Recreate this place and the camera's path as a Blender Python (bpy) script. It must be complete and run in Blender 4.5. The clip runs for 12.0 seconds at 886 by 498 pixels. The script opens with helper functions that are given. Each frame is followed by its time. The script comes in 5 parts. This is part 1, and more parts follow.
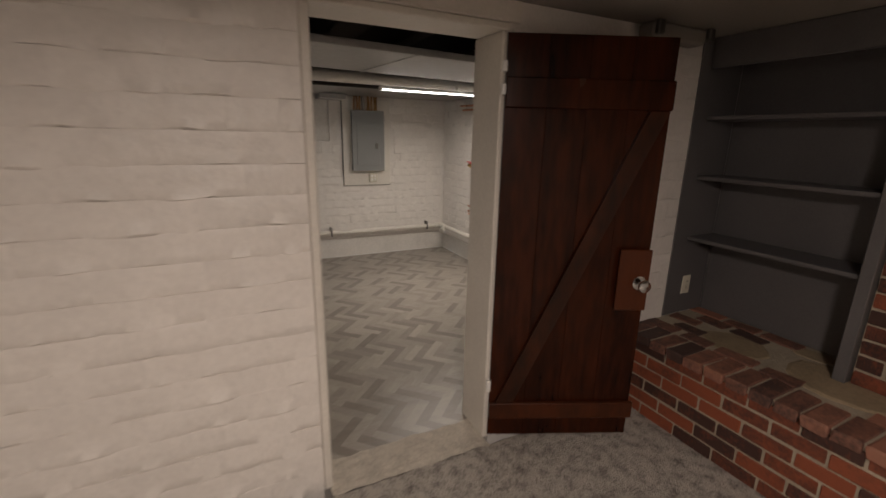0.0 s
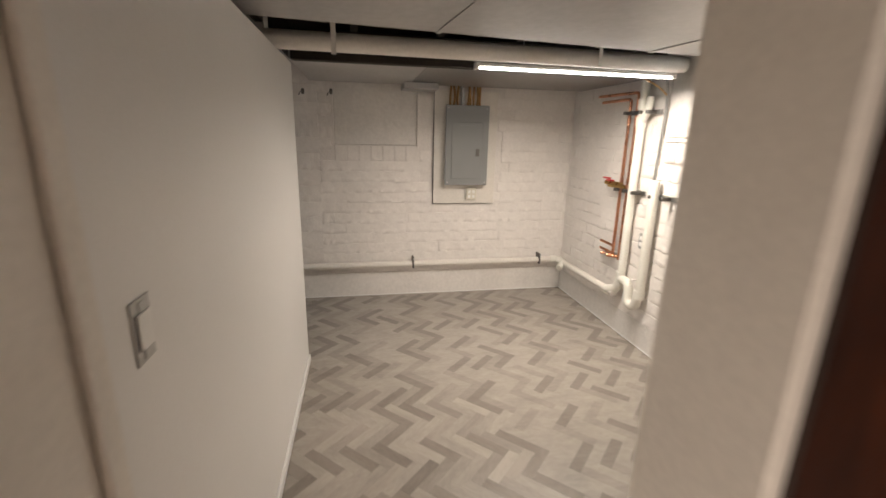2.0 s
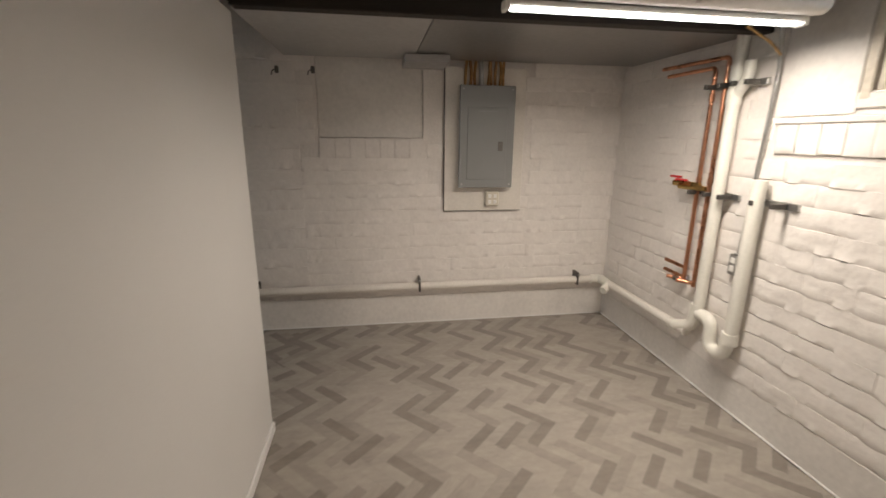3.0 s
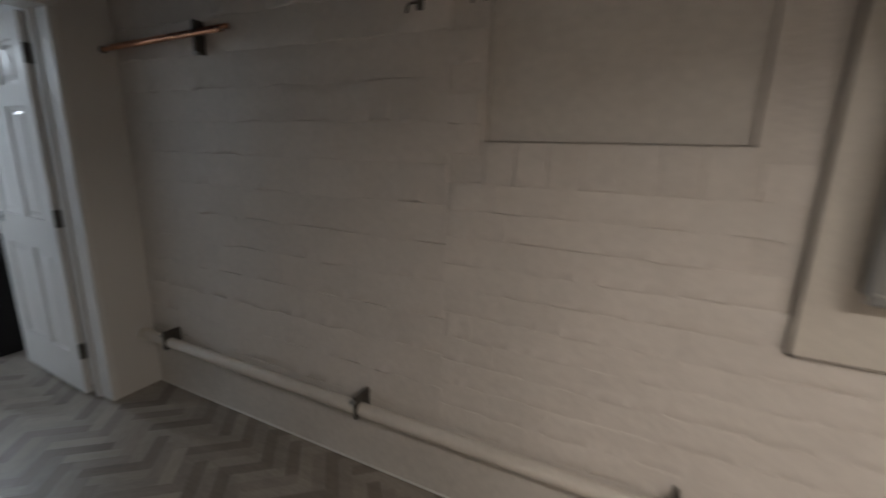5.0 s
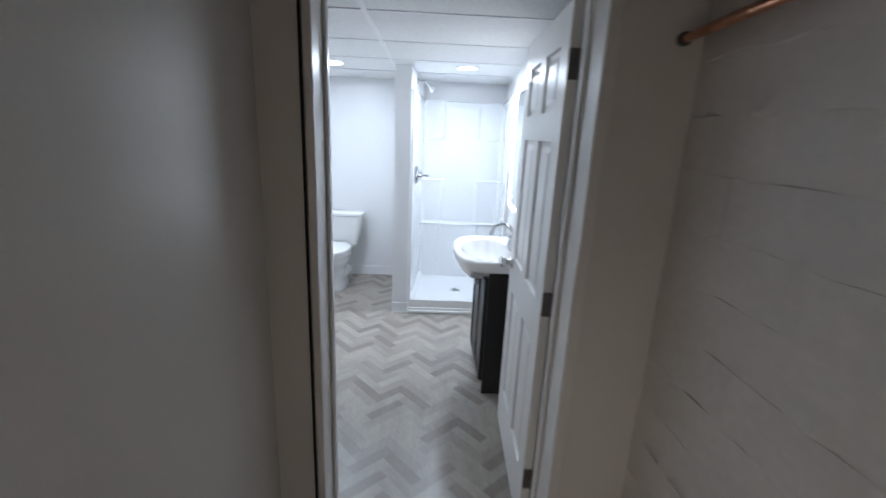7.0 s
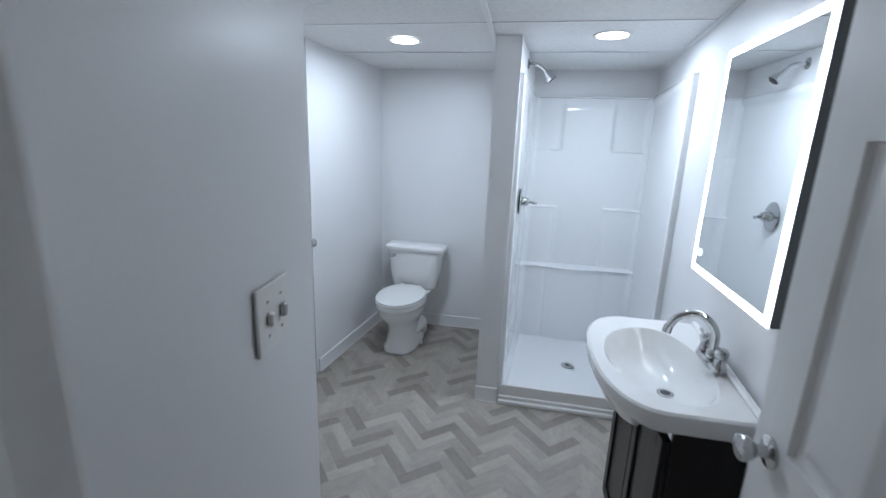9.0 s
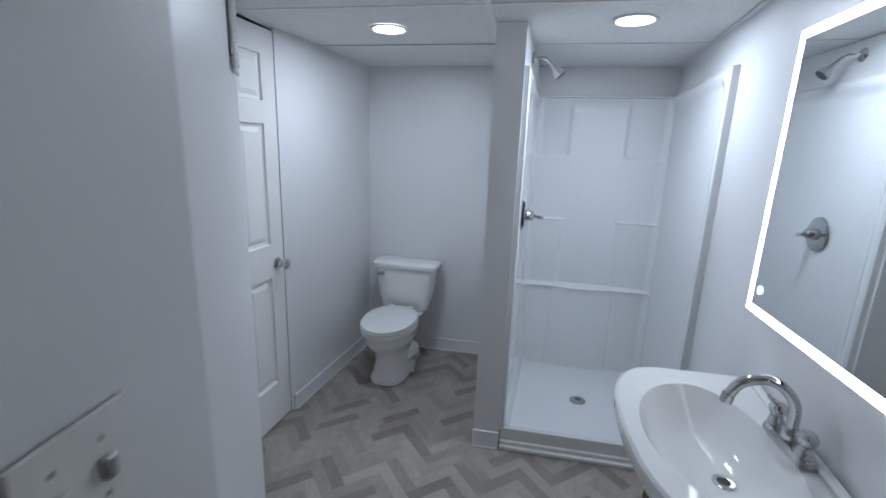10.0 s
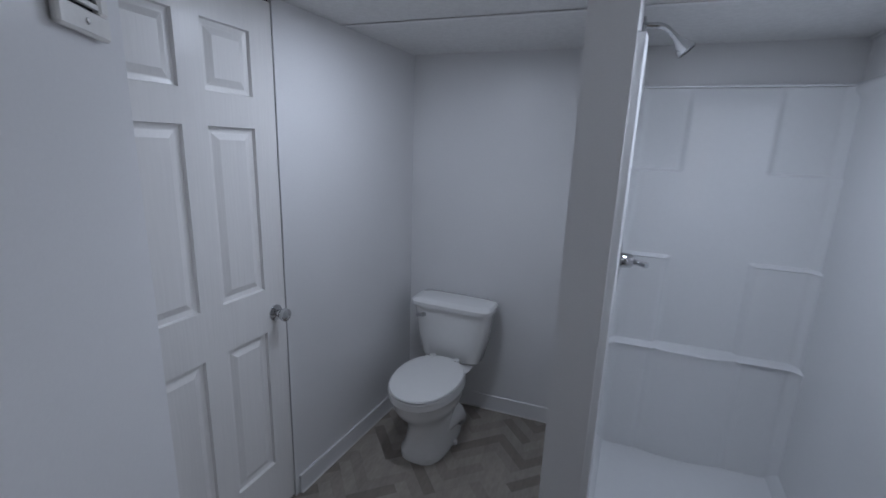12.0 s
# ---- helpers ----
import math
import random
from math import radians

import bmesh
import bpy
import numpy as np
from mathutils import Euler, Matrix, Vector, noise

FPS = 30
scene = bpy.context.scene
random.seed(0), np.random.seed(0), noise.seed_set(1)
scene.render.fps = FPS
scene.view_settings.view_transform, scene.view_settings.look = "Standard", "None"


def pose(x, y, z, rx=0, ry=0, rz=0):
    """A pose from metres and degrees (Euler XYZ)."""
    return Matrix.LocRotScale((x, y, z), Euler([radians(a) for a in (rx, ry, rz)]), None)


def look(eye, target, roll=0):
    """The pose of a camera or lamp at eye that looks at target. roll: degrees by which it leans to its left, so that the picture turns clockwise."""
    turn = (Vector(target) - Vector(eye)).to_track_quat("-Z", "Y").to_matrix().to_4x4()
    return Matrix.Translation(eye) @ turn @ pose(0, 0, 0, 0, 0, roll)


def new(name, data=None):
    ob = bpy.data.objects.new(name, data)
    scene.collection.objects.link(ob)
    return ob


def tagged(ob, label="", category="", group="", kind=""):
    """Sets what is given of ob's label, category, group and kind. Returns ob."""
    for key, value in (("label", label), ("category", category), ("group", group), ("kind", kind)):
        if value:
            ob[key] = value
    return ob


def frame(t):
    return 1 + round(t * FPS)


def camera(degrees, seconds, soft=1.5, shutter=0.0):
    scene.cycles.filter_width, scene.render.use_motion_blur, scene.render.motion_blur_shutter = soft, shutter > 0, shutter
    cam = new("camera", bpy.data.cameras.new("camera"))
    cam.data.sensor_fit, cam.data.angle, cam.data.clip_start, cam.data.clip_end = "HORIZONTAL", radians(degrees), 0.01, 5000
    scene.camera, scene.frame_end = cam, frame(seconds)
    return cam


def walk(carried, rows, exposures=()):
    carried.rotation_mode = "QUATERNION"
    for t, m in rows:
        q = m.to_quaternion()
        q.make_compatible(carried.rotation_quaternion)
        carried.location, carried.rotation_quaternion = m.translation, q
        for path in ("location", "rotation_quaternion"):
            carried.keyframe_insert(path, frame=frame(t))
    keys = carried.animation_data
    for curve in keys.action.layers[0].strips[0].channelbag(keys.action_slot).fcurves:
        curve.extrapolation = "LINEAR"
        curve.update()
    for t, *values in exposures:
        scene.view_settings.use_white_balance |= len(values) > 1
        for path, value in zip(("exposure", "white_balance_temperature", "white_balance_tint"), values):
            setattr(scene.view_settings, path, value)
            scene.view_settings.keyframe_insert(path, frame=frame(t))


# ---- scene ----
cam = camera(91.2, 12.0, shutter=0.5)
PATH = [
    (0, (0.98, 0.068, 1.505), (1.842, 1.8, 1.0), 1.2),
    (0.5, (1.26, 0.331, 1.543), (2.157, 2.04, 1.019), 1.3),
    (1, (1.433, 0.616, 1.574), (2.305, 2.336, 1.041), 1.6),
    (1.5, (1.599, 0.904, 1.523), (2.081, 2.775, 1.009), 1.2),
    (2, (1.585, 1.351, 1.512), (1.952, 3.251, 1.006), 1.3),
    (2.5, (1.627, 1.72, 1.454), (1.965, 3.628, 0.96), 1.4),
    (2.7, (1.677, 1.897, 1.441), (1.995, 3.807, 0.94), 1.0),
    (4.3, (1.993, 3.395, 1.377), (1.981, 5.336, 0.895), 1.2),
    (4.5, (2.026, 3.584, 1.345), (1.754, 5.514, 0.899), 1.2),
    (4.6, (2.041, 3.681, 1.342), (1.63, 5.587, 0.897), 0.8),
    (5, (1.901, 4.011, 1.402), (1.038, 5.754, 0.936), 1.4),
    (5.5, (1.689, 4.325, 1.427), (0.246, 5.629, 0.96), 2.1),
    (6, (1.351, 4.472, 1.506), (-0.408, 5.282, 1.005), 2.5),
    (6.5, (0.99, 4.579, 1.52), (-0.911, 4.953, 1.023), 2.9),
    (6.8, (0.754, 4.633, 1.542), (-1.172, 4.814, 1.034), 2.3),
    (7, (0.594, 4.659, 1.551), (-1.338, 4.731, 1.038), 2.6),
    (8.8, (-0.545, 4.592, 1.509), (-2.455, 4.243, 1.032), 2.3),
    (9, (-0.635, 4.574, 1.514), (-2.546, 4.217, 1.043), 2.1),
    (9.5, (-0.827, 4.533, 1.511), (-2.74, 4.172, 1.052), 2.1),
    (10, (-0.998, 4.538, 1.526), (-2.914, 4.185, 1.071), 2.0),
    (10.5, (-1.219, 4.566, 1.532), (-3.134, 4.207, 1.078), 1.8),
    (11, (-1.38, 4.559, 1.533), (-3.287, 4.162, 1.08), 2.0),
    (11.5, (-1.528, 4.517, 1.544), (-3.397, 3.968, 1.091), 2.1),
    (12, (-1.691, 4.447, 1.567), (-3.527, 3.799, 1.111), 2.0),
]

# exposure and white balance of the clip's camera along the walk
EXPOSURES = [(0.0, -0.75, 6450, 10), (0.5, -0.2, 6450, 10), (1.0, 0.05, 6450, 10), (1.5, 0.3, 6450, 10), (2.0, 0.25, 6500, 10), (2.7, -0.05, 6500, 10), (4.5, -0.68, 6450, 10),
             (5.5, -0.72, 6350, 11), (6.5, -0.3, 6150, 12), (7.2, -0.12, 6180, 12), (9.0, -0.9, 6180, 12), (9.5, -1.18, 6180, 12), (10.0, -1.42, 6200, 13), (10.5, -1.72, 6220, 15), (11.0, -2.0, 6220, 16), (12.0, -2.08, 6240, 18)]

walk(cam, [(t, look(eye, target, roll)) for t, eye, target, roll in PATH], EXPOSURES)

# ---- world and lights ----
world = bpy.data.worlds.new("world")
scene.world = world
world.use_nodes = True
wn, wl = world.node_tree.nodes, world.node_tree.links
sky = wn.new("ShaderNodeTexSky")
sky.sky_type, sky.sun_disc = "NISHITA", False
sky.sun_elevation, sky.sun_rotation = radians(40), radians(120)
wl.new(sky.outputs[0], wn["Background"].inputs[0])
wn["Background"].inputs[1].default_value = 0.1


def area(name, m, power, color, sx, sy=None, shape="RECTANGLE"):
    data = bpy.data.lights.new(name, "AREA")
    data.energy, data.color, data.shape, data.size = power, color, shape, sx
    if sy:
        data.size_y = sy
    ob = new(name, data)
    ob.matrix_world = m
    return ob


sun_data = bpy.data.lights.new("sun", "SUN")
sun_data.energy, sun_data.angle, sun_data.color = 2.5, radians(0.5), (1.0, 0.96, 0.9)
sun_ob = new("sun", sun_data)
sun_ob.matrix_world = look((6, -6, 8), (0, 0, 0))

WARM, NEUTRAL, COOL = (1.0, 0.84, 0.725), (1.0, 0.885, 0.765), (0.77, 0.885, 1.0)
area("shop_lamp", pose(2.835, 3.835, 1.869, 0, 0, 0), 29, NEUTRAL, 0.98, 0.035)
bpy.data.lights["shop_lamp"].spread = radians(165)
area("toilet_lamp", pose(-3.10, 3.86, 2.040), 18, COOL, 0.14, shape="DISK")
area("shower_lamp", pose(-3.02, 4.92, 2.040), 21, COOL, 0.14, shape="DISK")
# the last of these has no visible source; assumed from the front room's light
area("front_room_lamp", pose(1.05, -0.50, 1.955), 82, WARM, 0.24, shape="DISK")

# ---- materials ----


def material(name, color, rough=0.6, metal=0.0, vary=0.12, scale=6.0, grain=60.0, bump=0.1, depth=0.004, stretch=(1, 1, 1),
             random_object=0.0, random_island=0.0, ramp_at=(0.28, 0.68), dark=None, spec=0.5, coat=0.0, coarse_bump=0.0, coarse_scale=8.0):
    """A surface: base colour with stains at two scales, roughness that varies, and fine relief."""
    m = bpy.data.materials.new(name)
    m.use_nodes = True
    n, l = m.node_tree.nodes, m.node_tree.links
    b = n["Principled BSDF"]
    b.inputs["Metallic"].default_value = metal
    b.inputs["Specular IOR Level"].default_value = spec
    b.inputs["Coat Weight"].default_value = coat
    b.inputs["Coat Roughness"].default_value = 0.08
    co = n.new("ShaderNodeTexCoord")
    mp = n.new("ShaderNodeMapping")
    mp.inputs["Scale"].default_value = stretch
    l.new(co.outputs["Object"], mp.inputs[0])
    vec = mp.outputs[0]
    if random_object:
        info = n.new("ShaderNodeObjectInfo")
        add = n.new("ShaderNodeVectorMath")
        add.operation = "MULTIPLY_ADD"
        add.inputs[1].default_value = (37, 53, 71)
        l.new(info.outputs["Random"], add.inputs[0])
        l.new(vec, add.inputs[2])
        vec = add.outputs[0]
    big = n.new("ShaderNodeTexNoise")
    big.inputs["Scale"].default_value, big.inputs["Detail"].default_value = scale, 5
    fine = n.new("ShaderNodeTexNoise")
    fine.inputs["Scale"].default_value, fine.inputs["Detail"].default_value = grain, 4
    l.new(vec, big.inputs["Vector"])
    l.new(vec, fine.inputs["Vector"])
    ramp = n.new("ShaderNodeValToRGB")
    lo = dark if dark else tuple(c * (1 - 2.2 * vary) for c in color)
    hi = color if dark else tuple(min(1, c * (1 + 0.8 * vary)) for c in color)
    ramp.color_ramp.elements[0].position, ramp.color_ramp.elements[1].position = ramp_at
    ramp.color_ramp.elements[0].color, ramp.color_ramp.elements[1].color = (*lo, 1), (*hi, 1)
    mixf = n.new("ShaderNodeMath")
    mixf.operation = "MULTIPLY_ADD"
    mixf.inputs[1].default_value = 0.45
    l.new(fine.outputs["Fac"], mixf.inputs[0])
    half = n.new("ShaderNodeMath")
    half.operation = "MULTIPLY"
    half.inputs[1].default_value = 0.55
    l.new(big.outputs["Fac"], half.inputs[0])
    l.new(half.outputs[0], mixf.inputs[2])
    fac = mixf.outputs[0]
    if random_object or random_island:
        src = n.new("ShaderNodeObjectInfo").outputs["Random"] if random_object else n.new("ShaderNodeNewGeometry").outputs["Random Per Island"]
        sh = n.new("ShaderNodeMath")
        sh.operation = "MULTIPLY_ADD"
        sh.inputs[1].default_value = random_object or random_island
        l.new(src, sh.inputs[0])
        sub = n.new("ShaderNodeMath")
        sub.operation = "SUBTRACT"
        sub.inputs[1].default_value = (random_object or random_island) / 2
        l.new(fac, sub.inputs[0])
        l.new(sub.outputs[0], sh.inputs[2])
        fac = sh.outputs[0]
    l.new(fac, ramp.inputs[0])
    l.new(ramp.outputs[0], b.inputs["Base Color"])
    rr = n.new("ShaderNodeMapRange")
    rr.inputs["To Min"].default_value, rr.inputs["To Max"].default_value = max(0.02, rough * 0.85), min(1, rough * 1.15)
    l.new(big.outputs["Fac"], rr.inputs["Value"])
    l.new(rr.outputs[0], b.inputs["Roughness"])
    normal = None
    if coarse_bump:
        cb = n.new("ShaderNodeBump")
        cn = n.new("ShaderNodeTexNoise")
        cn.inputs["Scale"].default_value, cn.inputs["Detail"].default_value = coarse_scale, 3
        l.new(vec, cn.inputs["Vector"])
        l.new(cn.outputs["Fac"], cb.inputs["Height"])
        cb.inputs["Strength"].default_value, cb.inputs["Distance"].default_value = coarse_bump, 0.02
        normal = cb.outputs[0]
    if bump:
        bp = n.new("ShaderNodeBump")
        bp.inputs["Strength"].default_value, bp.inputs["Distance"].default_value = bump, depth
        l.new(fine.outputs["Fac"], bp.inputs["Height"])
        if normal:
            l.new(normal, bp.inputs["Normal"])
        normal = bp.outputs[0]
    if normal:
        l.new(normal, b.inputs["Normal"])
    return m


def plain(name, color, rough, metal=0.0, emit=0.0, coat=0.0):
    m = bpy.data.materials.new(name)
    m.use_nodes = True
    b = m.node_tree.nodes["Principled BSDF"]
    b.inputs["Base Color"].default_value = (*color, 1)
    b.inputs["Roughness"].default_value, b.inputs["Metallic"].default_value = rough, metal
    b.inputs["Coat Weight"].default_value = coat
    if emit:
        b.inputs["Emission Color"].default_value = (*color, 1)
        b.inputs["Emission Strength"].default_value = emit
    return m


M = {
    "brick_paint": material("brick_paint", (0.80, 0.76, 0.72), 0.42, vary=0.05, scale=3, grain=42, bump=0.34, depth=0.005, coarse_bump=0.26, coarse_scale=11, random_object=0.03),
    "mortar_paint": material("mortar_paint", (0.76, 0.72, 0.68), 0.5, vary=0.06, scale=4, grain=60, bump=0.4, depth=0.006, coarse_bump=0.4),
    "parge": material("parge", (0.74, 0.71, 0.67), 0.5, vary=0.07, scale=3, grain=35, bump=0.25, depth=0.006, coarse_bump=0.5, coarse_scale=7),
    "drywall": material("drywall", (0.74, 0.725, 0.70), 0.32, vary=0.025, scale=1.5, grain=160, bump=0.05, depth=0.002, coarse_bump=0.05, coarse_scale=4),
    "bath_wall": material("bath_wall", (0.78, 0.78, 0.785), 0.35, vary=0.02, scale=2, grain=180, bump=0.05, depth=0.002, coarse_bump=0.04, coarse_scale=4),
    "trim_white": material("trim_white", (0.80, 0.79, 0.77), 0.3, vary=0.03, scale=4, grain=90, bump=0.05),
    "door_white": material("door_white", (0.80, 0.79, 0.775), 0.34, vary=0.02, scale=4, grain=70, bump=0.35, depth=0.002, stretch=(1.6, 1.6, 0.09)),
    "trim_cream": material("trim_cream", (0.74, 0.70, 0.64), 0.4, vary=0.06, scale=4, grain=70, bump=0.12),
    # cream plaster lowered in colour to stand for the little light reaching it
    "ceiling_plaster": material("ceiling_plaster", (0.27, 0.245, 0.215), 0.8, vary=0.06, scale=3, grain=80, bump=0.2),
    # dark timber, with the gloom of the ceiling void also put into its colour
    "joist": material("joist", (0.026, 0.019, 0.014), 0.85, vary=0.25, scale=3, grain=40, bump=0.3, stretch=(1, 6, 6)),
    "duct": material("duct", (0.42, 0.41, 0.40), 0.42, metal=0.3, vary=0.10, scale=2.5, grain=30, bump=0.08, coarse_bump=0.12, coarse_scale=3),
    "duct_dark": material("duct_dark", (0.30, 0.29, 0.28), 0.33, metal=0.6, vary=0.14, scale=2.5, grain=30, bump=0.08, coarse_bump=0.12, coarse_scale=3),
    "pvc": material("pvc", (0.80, 0.78, 0.71), 0.32, vary=0.05, scale=5, grain=70, bump=0.04),
    "pvc_paint": material("pvc_paint", (0.77, 0.73, 0.67), 0.4, vary=0.06, scale=5, grain=60, bump=0.12),
    "copper": material("copper", (0.66, 0.33, 0.20), 0.28, metal=1.0, vary=0.2, scale=9, grain=60, bump=0.04),
    "steel": material("steel", (0.50, 0.50, 0.49), 0.38, metal=1.0, vary=0.12, scale=12, grain=90, bump=0.06),
    "dark_steel": material("dark_steel", (0.16, 0.15, 0.14), 0.45, metal=0.8, vary=0.2, scale=14, grain=90, bump=0.08),
    "brass": material("brass", (0.70, 0.48, 0.18), 0.28, metal=1.0, vary=0.1, scale=10, grain=60, bump=0.03),
    "panel_grey": material("panel_grey", (0.27, 0.275, 0.275), 0.26, vary=0.04, scale=4, grain=200, bump=0.05, depth=0.001),
    "panel_edge": material("panel_edge", (0.25, 0.257, 0.26), 0.4, vary=0.04, scale=4, grain=200, bump=0.05, depth=0.001),
    "cable": material("cable", (0.36, 0.20, 0.06), 0.5, vary=0.2, scale=10, grain=40, bump=0.05),
    "cable_white": material("cable_white", (0.70, 0.68, 0.64), 0.5, vary=0.1, scale=10, grain=40, bump=0.05),
    "plastic_white": material("plastic_white", (0.80, 0.79, 0.76), 0.35, vary=0.03, scale=10, grain=80, bump=0.02),
    "plastic_ivory": material("plastic_ivory", (0.66, 0.62, 0.52), 0.4, vary=0.05, scale=10, grain=80, bump=0.02),
    "slot": plain("slot", (0.03, 0.03, 0.03), 0.6),
    "red_paint": material("red_paint", (0.55, 0.03, 0.03), 0.4, vary=0.1, scale=10, grain=60, bump=0.03),
    "door_wood": material("door_wood", (0.047, 0.0108, 0.0033), 0.26, vary=0.3, scale=1.7, grain=11, bump=0.2, depth=0.003, stretch=(3.2, 3.2, 0.55),
                          random_object=0.20, ramp_at=(0.36, 0.66), dark=(0.007, 0.0022, 0.0013), spec=0.2),
    "door_plate": material("door_plate", (0.085, 0.023, 0.008), 0.32, vary=0.2, scale=3, grain=10, bump=0.15, stretch=(7, 7, 0.8), dark=(0.06, 0.016, 0.006), spec=0.3),
    "brace_wood": material("brace_wood", (0.066, 0.0175, 0.006), 0.36, vary=0.3, scale=3.0, grain=11, bump=0.25, stretch=(3, 3, 1.2), random_object=0.2, ramp_at=(0.34, 0.68), dark=(0.016, 0.006, 0.003), spec=0.28),
    "shelf_grey": material("shelf_grey", (0.125, 0.118, 0.12), 0.42, vary=0.08, scale=4, grain=90, bump=0.12),
    "brick_red": material("brick_red", (0.25, 0.066, 0.029), 0.75, vary=0.25, scale=14, grain=70, bump=0.6, depth=0.006, random_object=0.55, dark=(0.055, 0.024, 0.018)),
    "brick_top": material("brick_top", (0.30, 0.135, 0.09), 0.7, vary=0.25, scale=14, grain=70, bump=0.5, depth=0.005, random_object=0.6, dark=(0.065, 0.036, 0.030)),
    "flagstone": material("flagstone", (0.33, 0.255, 0.165), 0.75, vary=0.15, scale=8, grain=60, bump=0.5, depth=0.006, random_object=0.3),
    "mortar": material("mortar", (0.40, 0.345, 0.265), 0.9, vary=0.15, scale=8, grain=80, bump=0.7, depth=0.006),
    "carpet": material("carpet", (0.47, 0.43, 0.385), 0.95, vary=0.3, scale=18, grain=110, bump=1.0, depth=0.014, ramp_at=(0.34, 0.54), dark=(0.13, 0.117, 0.105)),
    "threshold": material("threshold", (0.55, 0.50, 0.43), 0.85, vary=0.16, scale=14, grain=70, bump=0.7, depth=0.008),
    "underlay": material("underlay", (0.30, 0.28, 0.26), 0.8, vary=0.1, scale=5, grain=40, bump=0.1),
    "plank": material("plank", (0.385, 0.346, 0.304), 0.36, vary=0.11, scale=5, grain=26, bump=0.04, depth=0.001, stretch=(1, 3, 3), random_object=0.3),
    "plank_mid": material("plank_mid", (0.335, 0.298, 0.260), 0.36, vary=0.11, scale=5, grain=26, bump=0.04, depth=0.001, stretch=(1, 3, 3), random_object=0.3),
    "plank_dark": material("plank_dark", (0.252, 0.222, 0.193), 0.36, vary=0.11, scale=5, grain=26, bump=0.04, depth=0.001, stretch=(1, 3, 3), random_object=0.3),
    "ceramic": material("ceramic", (0.83, 0.83, 0.82), 0.08, vary=0.01, scale=3, grain=40, bump=0.0, coat=0.5),
    "seat_white": material("seat_white", (0.80, 0.80, 0.79), 0.18, vary=0.01, scale=3, grain=40, bump=0.0),
    "acrylic": material("acrylic", (0.82, 0.83, 0.84), 0.10, vary=0.012, scale=2, grain=50, bump=0.0, coat=0.4),
    "chrome": plain("chrome", (0.56, 0.565, 0.57), 0.05, 1.0),
    "dark_vanity": material("dark_vanity", (0.010, 0.008, 0.0075), 0.34, vary=0.25, scale=4, grain=14, bump=0.05, stretch=(8, 8, 0.8)),
    "mirror": plain("mirror", (0.88, 0.90, 0.90), 0.015, 1.0),
    "mirror_back": plain("mirror_back", (0.10, 0.11, 0.11), 0.5),
    "led": plain("led", (0.90, 0.96, 1.0), 0.5, emit=18.0),
    "downlight": plain("downlight", (0.95, 0.98, 1.0), 0.5, emit=16.0),
    "tube": plain("tube", (1.0, 0.97, 0.92), 0.5, emit=10.0),
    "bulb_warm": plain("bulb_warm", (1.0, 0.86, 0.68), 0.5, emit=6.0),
    "touch": plain("touch", (0.55, 0.85, 1.0), 0.5, emit=6.0),
    "tile": material("tile", (0.78, 0.78, 0.775), 0.9, vary=0.05, scale=40, grain=120, bump=0.5, depth=0.003),
    "tbar": plain("tbar", (0.80, 0.80, 0.80), 0.4),
    # near-black fill standing in for the shade inside open gaps
    "gap": plain("gap", (0.02, 0.02, 0.02), 0.9),
    "window_wood": material("window_wood", (0.66, 0.60, 0.50), 0.5, vary=0.12, scale=6, grain=50, bump=0.2),
    "daylight": plain("daylight", (0.92, 0.97, 1.0), 0.6, emit=5.0),
    "glass": plain("glass", (0.9, 0.95, 1.0), 0.25),
    "caulk": plain("caulk", (0.80, 0.79, 0.77), 0.4),
    "insulation": material("insulation", (0.45, 0.25, 0.10), 0.9, vary=0.3, scale=20, grain=60, bump=0.6),
}
M["glass"].node_tree.nodes["Principled BSDF"].inputs["Transmission Weight"].default_value = 1.0

# ---- mesh helpers ----


def mesh_object(name, bm, mat, smooth=False):
    me = bpy.data.meshes.new(name)
    bmesh.ops.recalc_face_normals(bm, faces=bm.faces)
    bm.to_mesh(me)
    bm.free()
    me.materials.append(M[mat])
    if smooth:
        for p in me.polygons:
            p.use_smooth = True
        me.set_sharp_from_angle(angle=radians(38))
    return new(name, me)


def part(name, bm, mat, parent, label="", smooth=False):
    ob = mesh_object(name, bm, mat, smooth)
    ob.parent = parent
    if label:
        ob["label"] = label
    return ob


def thing(name, label, category, group="", kind="", at=(0, 0, 0)):
    ob = new(name)
    ob.empty_display_size = 0.1
    ob.matrix_world = Matrix.Translation(at)
    return tagged(ob, label, category, group, kind)


def setting(name, bm, mat, label, category, smooth=False):
    return tagged(mesh_object(name, bm, mat, smooth), label, category, kind="structure")


def add_box(bm, lo, hi, bevel=0.0, m=None, seg=1):
    r = bmesh.ops.create_cube(bm, size=1.0)
    vs = r["verts"]
    c = [(a + b) / 2 for a, b in zip(lo, hi)]
    s = [abs(b - a) for a, b in zip(lo, hi)]
    for v in vs:
        v.co = Vector((c[0] + v.co.x * s[0], c[1] + v.co.y * s[1], c[2] + v.co.z * s[2]))
    if bevel:
        es = list({e for v in vs for e in v.link_edges})
        r2 = bmesh.ops.bevel(bm, geom=es, offset=min(bevel, min(s) * 0.45), segments=seg, profile=0.5, affect="EDGES")
        vs = list({v for f in r2["faces"] for v in f.verts} | {v for v in vs if v.is_valid})
    if m is not None:
        for v in {v for v in vs if v.is_valid}:
            v.co = m @ v.co
    return bm


def box(lo, hi, bevel=0.0, m=None, seg=1):
    return add_box(bmesh.new(), lo, hi, bevel, m, seg)


